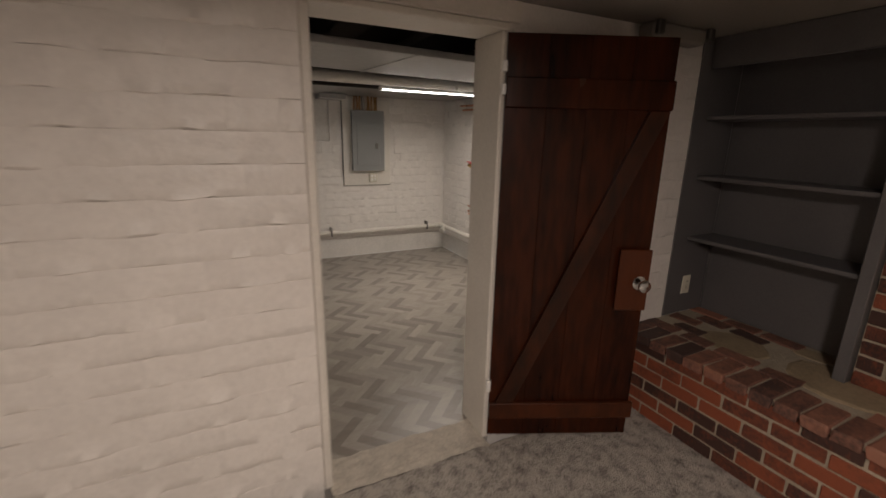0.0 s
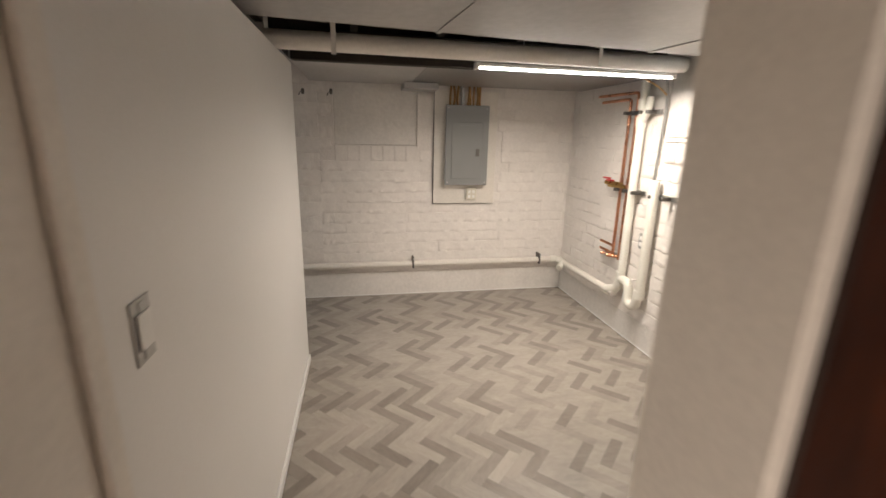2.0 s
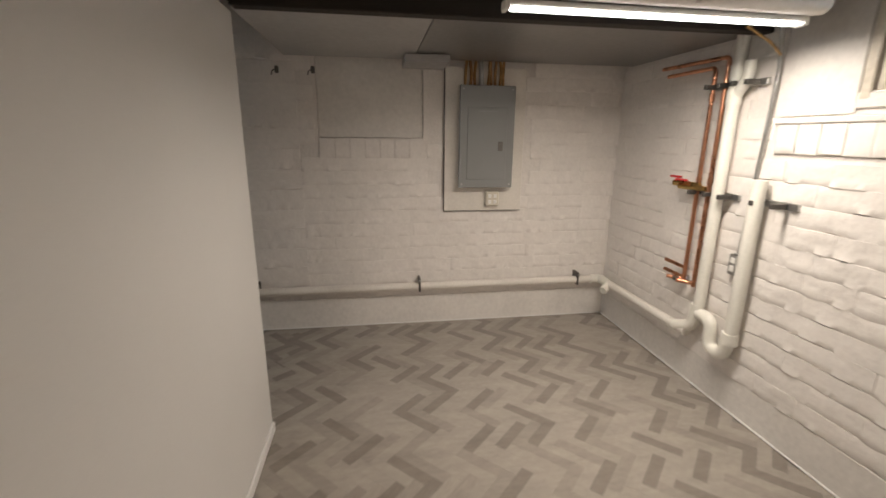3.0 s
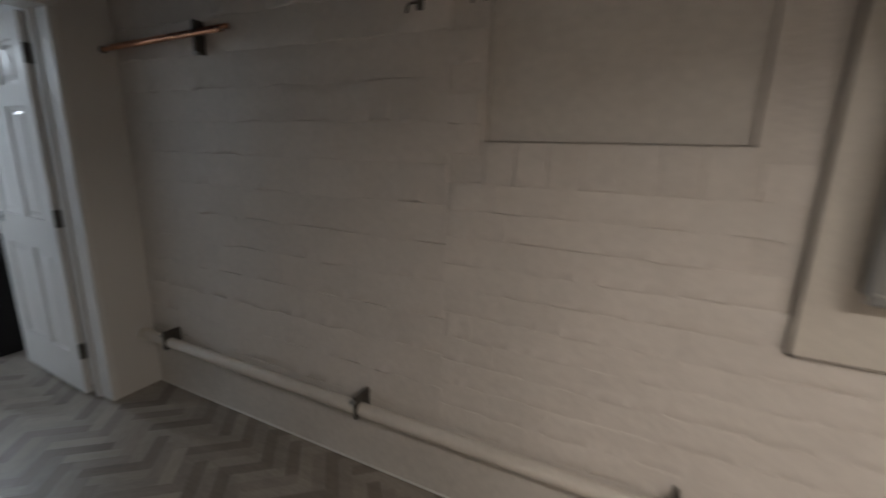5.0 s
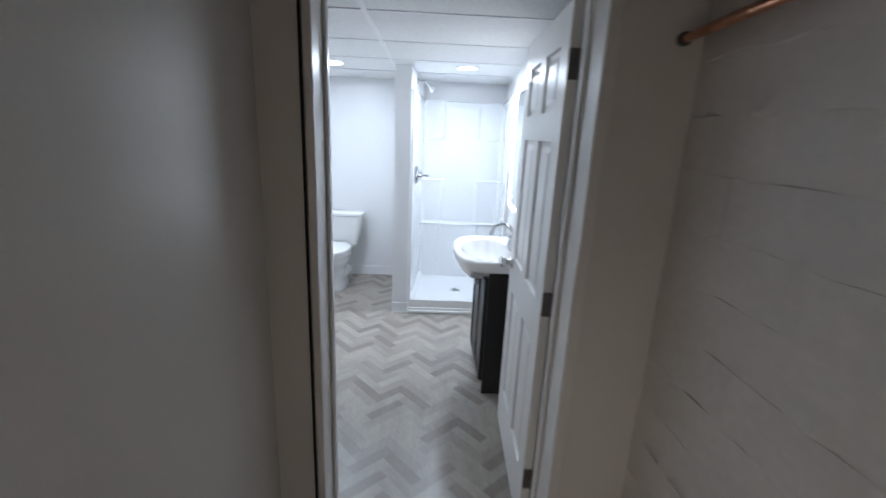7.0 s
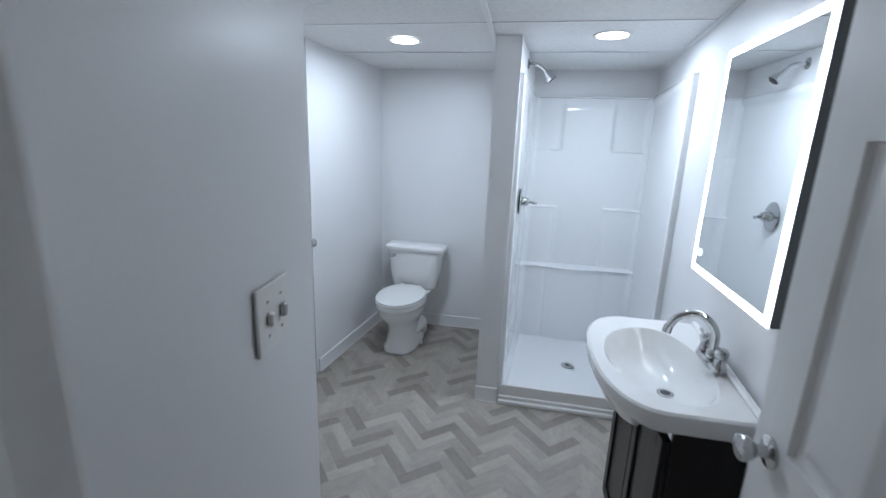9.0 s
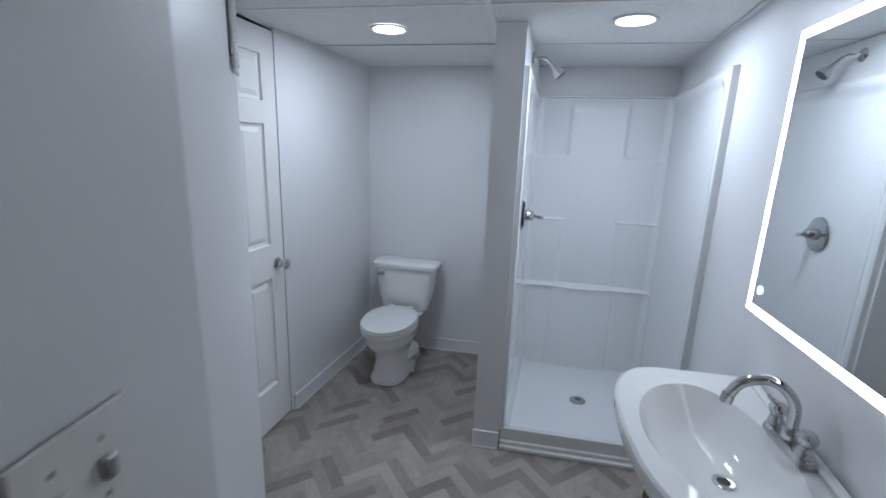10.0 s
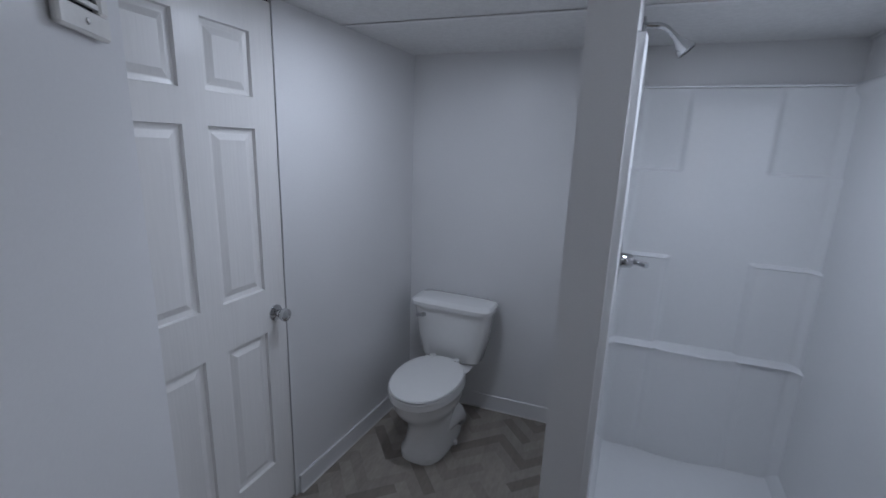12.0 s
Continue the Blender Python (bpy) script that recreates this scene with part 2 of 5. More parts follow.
def add_tube(bm, pts, radius, seg=14, cap=True):
    """A round tube along a line of points; radius is one number or one a point."""
    pts = [Vector(p) for p in pts]
    rad = radius if isinstance(radius, (list, tuple)) else [radius] * len(pts)
    rings, up = [], None
    for i, p in enumerate(pts):
        a = pts[max(i - 1, 0)]
        b = pts[min(i + 1, len(pts) - 1)]
        d = (b - a).normalized()
        if up is None:
            up = Vector((0, 0, 1)) if abs(d.z) < 0.9 else Vector((1, 0, 0))
        side = d.cross(up).normalized()
        up = side.cross(d).normalized()
        rings.append([bm.verts.new(p + rad[i] * (math.cos(k * math.tau / seg) * side + math.sin(k * math.tau / seg) * up)) for k in range(seg)])
    for r0, r1 in zip(rings, rings[1:]):
        for k in range(seg):
            bm.faces.new((r0[k], r0[(k + 1) % seg], r1[(k + 1) % seg], r1[k]))
    if cap:
        bm.faces.new(rings[0])
        bm.faces.new(rings[-1])
    return bm


def tube(pts, radius, seg=14, cap=True):
    return add_tube(bmesh.new(), pts, radius, seg, cap)


def bend(points, radius=0.04, steps=5):
    """Round the corners of a line of points."""
    pts = [Vector(p) for p in points]
    out = [pts[0]]
    for a, b, c in zip(pts, pts[1:], pts[2:]):
        r = min(radius, (b - a).length * 0.49, (c - b).length * 0.49)
        p, q = b + (a - b).normalized() * r, b + (c - b).normalized() * r
        for k in range(steps + 1):
            u = k / steps
            out.append((1 - u) ** 2 * p + 2 * u * (1 - u) * b + u * u * q)
    out.append(pts[-1])
    return out


def loft(rings, cap_start=True, cap_end=True):
    """A skin over closed rings with equal counts of points."""
    bm = bmesh.new()
    vr = [[bm.verts.new(p) for p in ring] for ring in rings]
    n = len(vr[0])
    for a, b in zip(vr, vr[1:]):
        for k in range(n):
            bm.faces.new((a[k], a[(k + 1) % n], b[(k + 1) % n], b[k]))
    if cap_start:
        bm.faces.new(vr[0])
    if cap_end:
        bm.faces.new(vr[-1])
    return bm


def oval(cx, cy, z, a, b, n=32, power=2.0, front=None):
    """A ring: an oval, squarer with a higher power; front stretches the half towards +x of the thing."""
    out = []
    for k in range(n):
        t = k * math.tau / n
        c, s = math.cos(t), math.sin(t)
        x = math.copysign(abs(c) ** (2 / power), c)
        y = math.copysign(abs(s) ** (2 / power), s)
        ax = front if (front is not None and x > 0) else a
        out.append(Vector((cx + ax * x, cy + b * y, z)))
    return out


def prism(poly, z0, z1):
    bm = bmesh.new()
    lo = [bm.verts.new((x, y, z0)) for x, y in poly]
    hi = [bm.verts.new((x, y, z1)) for x, y in poly]
    n = len(poly)
    for k in range(n):
        bm.faces.new((lo[k], lo[(k + 1) % n], hi[(k + 1) % n], hi[k]))
    bm.faces.new(lo[::-1])
    bm.faces.new(hi)
    return bm


def strip(a, b, thick, z0, z1, bm=None, bevel=0.0):
    """An upright slab from a to b in plan, thick to the left of that way (negative: to the right)."""
    a, b = Vector((*a, 0)), Vector((*b, 0))
    d = (b - a)
    m = Matrix.Translation(a) @ Matrix.Rotation(math.atan2(d.y, d.x), 4, "Z")
    y0, y1 = sorted((0, thick))
    return add_box(bm if bm is not None else bmesh.new(), (0, y0, z0), (d.length, y1, z1), bevel, m)


def lathe(profile, m, seg=20):
    """Turn a profile of (radius, height) about the z axis of the pose m."""
    rings = [[m @ Vector((max(r, 1e-4) * math.cos(k * math.tau / seg), max(r, 1e-4) * math.sin(k * math.tau / seg), h)) for k in range(seg)] for r, h in profile]
    return loft(rings)


def facing(p, d):
    """A pose at p whose z axis points along d."""
    return Matrix.Translation(p) @ Vector(d).to_track_quat("Z", "Y").to_matrix().to_4x4()

# ---- the large structure ----
BACK, RIGHT, PART_X, DOOR_X = 5.37, 3.61, 1.21, -0.62
FRONT, FRONT_IN = 1.70, 1.895
BW = DOOR_X - 0.175
TOP, BATH_TOP, ROOM_TOP = 2.28, 2.055, 2.04


def mirror_wall(x):
    """The bathroom's wall with the mirror: y at x."""
    return 5.25 - 0.085 * (x + 2.07)


def toilet_wall(x):
    return 3.30 - 0.105 * (x + 3.04)


def shear(x):
    return -0.072 * (x + 3.01)


setting("floor", box((-4.4, 1.72, -0.12), (3.9, 5.7, -0.004)), "underlay", "grey underlay below the herringbone vinyl planks", "floor")
setting("ground", box((-40, -40, -0.5), (40, 40, -0.13)), "underlay", "bare ground beneath the basement slab", "ground")
carpet = bmesh.new()
bmesh.ops.create_grid(carpet, x_segments=90, y_segments=70, size=0.5)
for v in carpet.verts:
    v.co = Vector((1.25 + v.co.x * 5.6, -0.42 + v.co.y * 4.1, 0.002 + 0.006 * noise.noise(v.co * 60)))
setting("floor_carpet", carpet, "carpet", "speckled grey and beige cut-pile carpet, worn near the door", "carpet")
th = bmesh.new()
bmesh.ops.create_grid(th, x_segments=30, y_segments=12, size=0.5)
for v in th.verts:
    u = v.co.copy()
    v.co = Vector((1.65 + u.x * 0.78, 1.74 + u.y * (0.22 + 0.05 * noise.noise(Vector((u.x * 7, 0, 3)))), 0.004 + 0.005 * noise.noise(u * 14)))
setting("threshold", th, "threshold", "rough pale cement threshold patch in the doorway", "threshold")

# front room: painted brick wall with the doorway, ceiling, closing walls
wl_ = bmesh.new()
add_box(wl_, (-1.6, FRONT, -0.1), (1.235, FRONT_IN, TOP))
wall_brick_left = setting("wall_front_left", wl_, "mortar_paint", "cream-painted brick wall beside the doorway", "wall")
wr_ = bmesh.new()
add_box(wr_, (2.075, FRONT, -0.1), (3.95, FRONT_IN, TOP))
wall_brick_right = setting("wall_front_right", wr_, "mortar_paint", "painted brick wall behind the open plank door", "wall")
add = bmesh.new()
add_box(add, (1.235, FRONT + 0.004, 1.95), (2.075, FRONT_IN, TOP))
setting("wall_front_lintel", add, "mortar_paint", "painted wall above the basement doorway", "wall")
setting("ceiling_front", box((-1.6, -2.5, ROOM_TOP), (3.95, FRONT - 0.001, ROOM_TOP + 0.1)), "ceiling_plaster", "cream plaster ceiling of the front room, coloured dark for its weak light", "ceiling")
setting("wall_front_west", box((-1.75, -2.5, -0.1), (-1.6, FRONT_IN, TOP)), "mortar_paint", "plain painted side wall", "wall")
setting("wall_front_south", box((-1.75, -2.65, -0.1), (3.95, -2.5, TOP)), "mortar_paint", "plain painted rear wall", "wall")
setting("wall_front_east", box((3.70, -2.5, -0.1), (3.95, FRONT, TOP)), "mortar_paint", "plain wall behind the chimney breast", "wall")

# door frame of the plank door
frame1 = thing("door_frame", "cream-painted wooden door frame with worn edges", "door frame", kind="structure", at=(1.65, 1.8, 0))
frame1.matrix_world = Matrix.Identity(4)
part("jamb", box((1.237, FRONT - 0.018, 0), (1.272, FRONT_IN + 0.01, 1.925), 0.006), "trim_cream", frame1)
part("jamb", box((2.038, FRONT - 0.012, 0), (2.073, FRONT_IN + 0.02, 1.925), 0.006), "trim_cream", frame1)
part("head", box((1.237, FRONT - 0.015, 1.926), (2.073, FRONT_IN + 0.01, 1.955), 0.005), "trim_cream", frame1)
part("stop", box((1.2735, FRONT_IN - 0.05, 0), (1.284, FRONT_IN - 0.01, 1.924), 0.003), "trim_cream", frame1)
part("lintel_board", box((1.20, FRONT - 0.02, 1.957), (2.12, FRONT - 0.001, 2.037), 0.004), "trim_cream", frame1)
# black strip paints the shaded gap between jamb and partition
part("gap_strip", box((1.215, FRONT_IN + 0.012, 0), (1.236, FRONT_IN + 0.02, 2.0)), "gap", frame1)

# utility room shell
wb_ = bmesh.new()
NX0, NX1, NZ = 1.37, 2.10, 1.415
add_box(wb_, (BW, BACK, -0.1), (NX0, BACK + 0.25, TOP))
add_box(wb_, (NX0, BACK, -0.1), (NX1, BACK + 0.25, NZ))
add_box(wb_, (NX0, BACK + 0.03, NZ), (NX1, BACK + 0.25, TOP))
add_box(wb_, (NX1, BACK, -0.1), (RIGHT + 0.25, BACK + 0.25, TOP))
wall_back = setting("wall_north", wb_, "mortar_paint", "white-painted brick wall with a bricked-up window recess", "wall")
WY0, WY1, WZ0, WZ1 = 3.335, 3.635, 1.615, 1.985
we_ = bmesh.new()
add_box(we_, (RIGHT, FRONT_IN, -0.1), (RIGHT + 0.25, WY0, TOP))
add_box(we_, (RIGHT, WY1, -0.1), (RIGHT + 0.25, BACK, TOP))
add_box(we_, (RIGHT, WY0, -0.1), (RIGHT + 0.25, WY1, WZ0))
add_box(we_, (RIGHT, WY0, WZ1), (RIGHT + 0.25, WY1, TOP))
wall_east = setting("wall_east", we_, "mortar_paint", "white-painted brick wall with pipes and a small window", "wall")
setting("wall_partition", strip((PART_X, 1.918), (PART_X, 4.155), 0.11, 0, 1.897), "drywall", "smooth off-white drywall partition", "wall")
setting("wall_corridor", strip((PART_X - 0.11, 4.155), (DOOR_X - 0.002, 4.195), 0.11, 0, TOP), "drywall", "smooth drywall wall along the short corridor", "wall")
# unseen wall added so that sky light doesn't leak over the partition
setting("wall_sky_block", box((DOOR_X - 0.12, FRONT_IN + 0.001, 0), (DOOR_X - 0.003, 4.055, TOP)), "drywall", "plain unseen wall added to keep sky light out behind the partition", "wall")
dw = bmesh.new()
add_box(dw, (BW, 4.06, 0), (DOOR_X, 4.321, TOP))
add_box(dw, (BW, 5.138, 0), (DOOR_X, BACK, TOP))
add_box(dw, (BW, 4.321, 1.985), (DOOR_X, 5.138, TOP))
setting("wall_bath_door", dw, "drywall", "drywall wall with the bathroom doorway", "wall")
setting("ceiling_utility", box((DOOR_X, FRONT_IN, TOP), (RIGHT + 0.25, BACK + 0.25, TOP + 0.1)), "joist", "dark unfinished boards above open joists", "ceiling")
sub = bmesh.new()
for k in range(8):
    x = -0.45 + 0.5 * k
    add_box(sub, (x, FRONT_IN, TOP - 0.2), (x + 0.045, BACK, TOP - 0.001), 0.003)
setting("ceiling_joists", sub, "joist", "dark brown open ceiling joists", "joists")

# parged foot of the walls, caulk line
pg = bmesh.new()
add_box(pg, (DOOR_X, BACK - 0.007, 0), (RIGHT - 0.007, BACK + 0.002, 0.235), 0.008)
setting("baseboard_back", pg, "parge", "smooth painted cement foot of the brick wall", "wall base")
setting("baseboard_east", box((RIGHT - 0.007, FRONT_IN, 0), (RIGHT + 0.002, BACK, 0.20), 0.008), "parge", "smooth painted cement foot of the brick wall", "wall base")
setting("trim_caulk_back", box((DOOR_X, BACK - 0.016, 0), (RIGHT - 0.016, BACK - 0.0072, 0.012), 0.004), "caulk", "thin white bead along the floor", "trim")
setting("trim_caulk_east", box((RIGHT - 0.016, FRONT_IN, 0), (RIGHT - 0.0072, BACK - 0.016, 0.012), 0.004), "caulk", "thin white bead along the floor", "trim")
setting("trim_partition", box((PART_X + 0.0005, 1.98, 0), (PART_X + 0.012, 4.155, 0.05), 0.003), "trim_white", "low white baseboard on the partition", "baseboard")

# bathroom shell
FAR_X = -4.06
mw = strip((BW, mirror_wall(BW)), (FAR_X - 0.1, mirror_wall(FAR_X - 0.1)), -0.13, 0, TOP)
setting("wall_bath_mirror", mw, "bath_wall", "smooth pale grey bathroom wall behind the mirror", "wall")
setting("wall_bath_far", box((FAR_X - 0.12, 3.0, 0), (FAR_X, 5.7, TOP)), "bath_wall", "smooth pale grey bathroom end wall", "wall")
setting("wall_bath_toilet", strip((-3.05, toilet_wall(-3.05)), (FAR_X, toilet_wall(FAR_X)), 0.13, 0, TOP), "bath_wall", "smooth pale grey wall beside the toilet", "wall")
dwl = bmesh.new()
add_box(dwl, (-3.05, 3.06, 2.05), (-2.1, 3.29, TOP))
setting("wall_bath_head", dwl, "bath_wall", "wall above the closet door", "wall")
setting("wall_bath_diagonal", prism([(BW + 0.01, 4.06), (BW + 0.01, 4.215), (-1.454, 4.14), (-2.267, 3.6413), (-2.305, 3.30), (-2.305, 3.1), (-2.1, 3.1)], 0, TOP), "bath_wall",
        "smooth pale blue-grey angled wall with a vent", "wall")
setting("wall_shower_partition", prism([(-3.01, 4.365), (-3.01, 4.495), (FAR_X, 4.495 + shear(FAR_X)), (FAR_X, 4.365 + shear(FAR_X))], 0, BATH_TOP - 0.003), "bath_wall",
        "narrow pale grey partition beside the shower", "wall")
setting("wall_closet", box((-3.3, 2.9, 0), (-2.0, 3.05, TOP)), "bath_wall", "plain wall closing the closet", "wall")

# suspended ceiling
setting("ceiling_bath_deck", box((FAR_X, 3.1, BATH_TOP + 0.06), (BW, 5.6, BATH_TOP + 0.1)), "joist", "dark deck above the suspended ceiling", "ceiling")
cm = bmesh.new()
rows = [BW, -1.49, -2.14, -2.78, -3.43, FAR_X]
cols = [3.1, 3.13, 4.35, 5.57]
for xa, xb in zip(rows[1:], rows):
    for ya, yb in zip(cols, cols[1:]):
        dz = random.uniform(-0.002, 0.003)
        add_box(cm, (xa + 0.004, ya + 0.004, BATH_TOP + dz), (xb - 0.004, yb - 0.004, BATH_TOP + 0.02 + dz), 0.002)
setting("ceiling_bath", cm, "tile", "white mineral-fibre suspended ceiling tiles", "ceiling")
tb = bmesh.new()
for x in rows[1:-1]:
    add_box(tb, (x - 0.012, 3.1, BATH_TOP - 0.004), (x + 0.009, 5.6, BATH_TOP - 0.001))
for y in (4.35,):
    add_box(tb, (FAR_X, y - 0.012, BATH_TOP - 0.0045), (BW, y + 0.012, BATH_TOP - 0.0012))
setting("trim_ceiling_grid", tb, "tbar", "white metal grid bars of the suspended ceiling", "ceiling grid")
ct = strip((BW, mirror_wall(BW) - 0.001), (FAR_X, mirror_wall(FAR_X) - 0.001), 0.02, BATH_TOP - 0.007, BATH_TOP - 0.005)
setting("trim_ceiling_edge", ct, "tbar", "white wall angle of the suspended ceiling", "ceiling grid")

# bathroom baseboards
setting("baseboard_toilet", strip((-3.07, toilet_wall(-3.07) + 0.0005), (FAR_X, toilet_wall(FAR_X) + 0.0005), -0.012, 0, 0.095, bevel=0.003), "bath_wall", "low pale grey vinyl baseboard", "baseboard")
setting("baseboard_far", box((FAR_X + 0.0005, 3.42, 0), (FAR_X + 0.012, 4.44, 0.095), 0.003), "bath_wall", "low pale grey vinyl baseboard", "baseboard")
setting("baseboard_post", box((-3.0095, 4.36, 0), (-2.998, 4.497, 0.095), 0.003), "bath_wall", "low pale grey vinyl baseboard on the partition end", "baseboard")
setting("baseboard_diagonal", strip((-1.46, 4.1415), (-2.264, 3.6446), -0.010, 0, 0.095, bevel=0.003), "bath_wall", "low pale grey vinyl baseboard", "baseboard")
setting("baseboard_mirror", strip((-0.86, mirror_wall(-0.86) - 0.0005), (-2.98, mirror_wall(-2.98) - 0.0005), 0.010, 0, 0.095, bevel=0.003), "bath_wall", "low pale grey vinyl baseboard", "baseboard")

# white sealant beads where the bathroom walls meet the floor
setting("trim_bead_toilet", strip((-3.07, toilet_wall(-3.07) + 0.013), (FAR_X, toilet_wall(FAR_X) + 0.013), -0.007, 0.0005, 0.009, bevel=0.003), "caulk", "thin white sealant bead along the floor", "trim")
setting("trim_bead_far", box((FAR_X + 0.0125, 3.43, 0.0005), (FAR_X + 0.020, 4.43, 0.009), 0.003), "caulk", "thin white sealant bead along the floor", "trim")
setting("trim_bead_post", box((-2.9975, 4.36, 0.0005), (-2.991, 4.497, 0.008), 0.002), "caulk", "thin white sealant bead along the floor", "trim")

# ---- front room things ----
LEAF = Matrix.Translation((2.052, 1.672, 0)) @ Matrix.Rotation(math.atan2(-0.287, 0.652), 4, "Z")


def plank_door():
    d = thing("plank_door", "dark stained plank door with Z brace, standing open", "door")
    W = 0.715
    edges = [0, 0.178, 0.352, 0.532, W]
    for a, b in zip(edges, edges[1:]):
        part("plank", box((a + 0.0003, 0.0, 0.03), (b - 0.0003, 0.024, 1.915), 0.0012, LEAF), "door_wood", d)
    part("top_batten", box((0, -0.024, 1.625), (W, -0.0005, 1.745), 0.004, LEAF), "door_wood", d)
    part("bottom_batten", box((0, -0.024, 0.135), (W + 0.012, -0.0005, 0.222), 0.004, LEAF), "brace_wood", d, "scuffed lower batten with a worn edge")
    brace = bmesh.new()
    for x0, x1, z in ((0.03, 0.115, 0.226), (0.62, 0.705, 1.62)):
        for y in (-0.022, -0.0008):
            brace.verts.new((x0, y, z)), brace.verts.new((x1, y, z))
    bmesh.ops.convex_hull(brace, input=brace.verts)
    for v in brace.verts:
        v.co = LEAF @ v.co
    part("brace", brace, "brace_wood", d)
    lock = part("lock_plate", box((0.565, -0.032, 0.725), (W - 0.002, -0.0235, 1.02), 0.003, LEAF), "door_plate", d, "lighter reddish-brown wooden lock plate")
    part("lock_block", box((0.57, -0.0232, 0.73), (W - 0.004, -0.001, 1.015), 0.002, LEAF), "door_wood", d)
    k = LEAF @ facing((0.668, -0.032, 0.862), (0, -1, 0))
    part("knob", lathe([(0.033, 0), (0.033, 0.004), (0.012, 0.008), (0.011, 0.028), (0.022, 0.036), (0.029, 0.048), (0.027, 0.058), (0.014, 0.064), (0.0, 0.065)], k), "chrome", lock, "polished chrome knob", True)
    for z in (1.70, 1.79):
        part("hinge", box((-0.018, -0.012, z - 0.025), (0.004, 0.012, z + 0.02), 0.003, LEAF), "plastic_white", d, "painted hinge knuckle")
    part("hinge", box((-0.018, -0.012, 0.28), (0.004, 0.012, 0.34), 0.003, LEAF), "plastic_white", d, "painted hinge knuckle")
    return d


plank_door()

# bookcase over the hearth
bc = thing("bookcase", "dark grey painted built-in bookcase with empty shelves", "bookcase")
SX, BX = 3.41, 3.66
HEARTH = 0.46
part("back_panel", box((BX, 0.87, HEARTH + 0.002), (BX + 0.02, FRONT - 0.012, ROOM_TOP - 0.002)), "shelf_grey", bc)
part("side_panel", box((3.30, FRONT - 0.012, HEARTH + 0.002), (BX, FRONT - 0.001, ROOM_TOP - 0.002), 0.002), "shelf_grey", bc)
part("divider", box((SX - 0.03, 0.82, HEARTH + 0.002), (BX + 0.02, 0.87, ROOM_TOP - 0.002), 0.004), "shelf_grey", bc)
part("header", box((SX - 0.035, 0.8705, 1.885), (SX - 0.008, FRONT - 0.0125, ROOM_TOP - 0.002), 0.003), "shelf_grey", bc)
for z in (1.64, 1.312, 0.955):
    part("shelf", box((SX, 0.871, z - 0.022), (BX - 0.001, FRONT - 0.013, z), 0.003), "shelf_grey", bc)


def wall_outlet(m, label, mat="plastic_white", w=0.07, h=0.115, name="wall_outlet", slots=True):
    """A duplex outlet: plate, two faces and slots; z of the pose points out of the wall."""
    o = thing(name, label, "outlet")
    part("plate", box((-w / 2, -h / 2, 0), (w / 2, h / 2, 0.006), 0.002, m), mat, o)
    for s in (-1, 1):
        f = part("socket", lathe([(0.016, 0.006), (0.016, 0.0085), (0.0, 0.0086)], m @ Matrix.Translation((0, s * 0.02, 0)), 14), mat, o)
        for dx in (-0.006, 0.006):
            part("slot", box((dx - 0.0012, s * 0.02 - 0.004, 0.0087), (dx + 0.0012, s * 0.02 + 0.005, 0.0092), 0, m), "slot", f)
    return o


wall_outlet(Matrix.Translation((3.47, FRONT - 0.0125, 0.645)) @ facing((0, 0, 0), (0, -1, 0)) @ Matrix.Rotation(radians(0), 4, "Z"), "ivory duplex outlet on the dark grey bookcase side", "plastic_ivory")

# hearth: core, mortar and pieces
hearth = thing("hearth", "raised red brick hearth topped with brick and flagstone", "hearth")
HX, HY0 = 2.955, -0.9
part("core", box((HX + 0.008, HY0, 0.0), (3.70, FRONT - 0.002, HEARTH - 0.005)), "mortar", hearth, "rough grey mortar core")
chimney = thing("chimney_breast", "red brick chimney breast beside the bookcase", "fireplace")
part("core", box((SX + 0.012, HY0, HEARTH + 0.001), (3.70, 0.815, ROOM_TOP - 0.002)), "mortar", chimney, "rough grey mortar core")


def brick_mesh(name, sx, sy, sz, seed, mat, rough=0.002):
    """One worn brick: a bevelled block with slightly uneven corners."""
    rnd = random.Random(seed)
    bm = box((-sx / 2, -sy / 2, -sz / 2), (sx / 2, sy / 2, sz / 2), min(sx, sy, sz) * 0.09)
    for v in bm.verts:
        v.co += Vector((rnd.uniform(-rough, rough), rnd.uniform(-rough, rough), rnd.uniform(-rough, rough)))
    bmesh.ops.recalc_face_normals(bm, faces=bm.faces)
    me = bpy.data.meshes.new(name)
    bm.to_mesh(me)
    bm.free()
    me.materials.append(M[mat])
    return me


def piece(name, me, parent, at, rz=0.0, scale=(1, 1, 1)):
    ob = new(name, me)
    ob.parent = parent
    ob.matrix_basis = Matrix.LocRotScale(at, Euler((0, 0, rz)), scale)
    return ob


# electrical panel on its board
board = thing("panel_board", "white-painted backing board behind the breaker panel", "board")
part("board", box((2.25, BACK - 0.034, 0.895), (2.835, BACK - 0.003, 1.90), 0.002), "trim_cream", board)
# dark strips draw the shadow line left of and below the board
for a, b in (((2.2455, 0.8905), (2.2495, 1.90)), ((2.25, 0.8905), (2.835, 0.8945))):
    part("shadow_edge", box((a[0], BACK - 0.030, a[1]), (b[0], BACK - 0.003, b[1])), "dark_steel", board, "dark strip drawn as the board's shadow line")
panel = thing("breaker_panel", "grey steel breaker panel with closed cover", "electrical panel")
part("box", box((2.352, BACK - 0.105, 1.085), (2.722, BACK - 0.0345, 1.765), 0.004), "panel_edge", panel)
part("cover", box((2.340, BACK - 0.118, 1.075), (2.734, BACK - 0.1055, 1.775), 0.004), "panel_grey", panel)
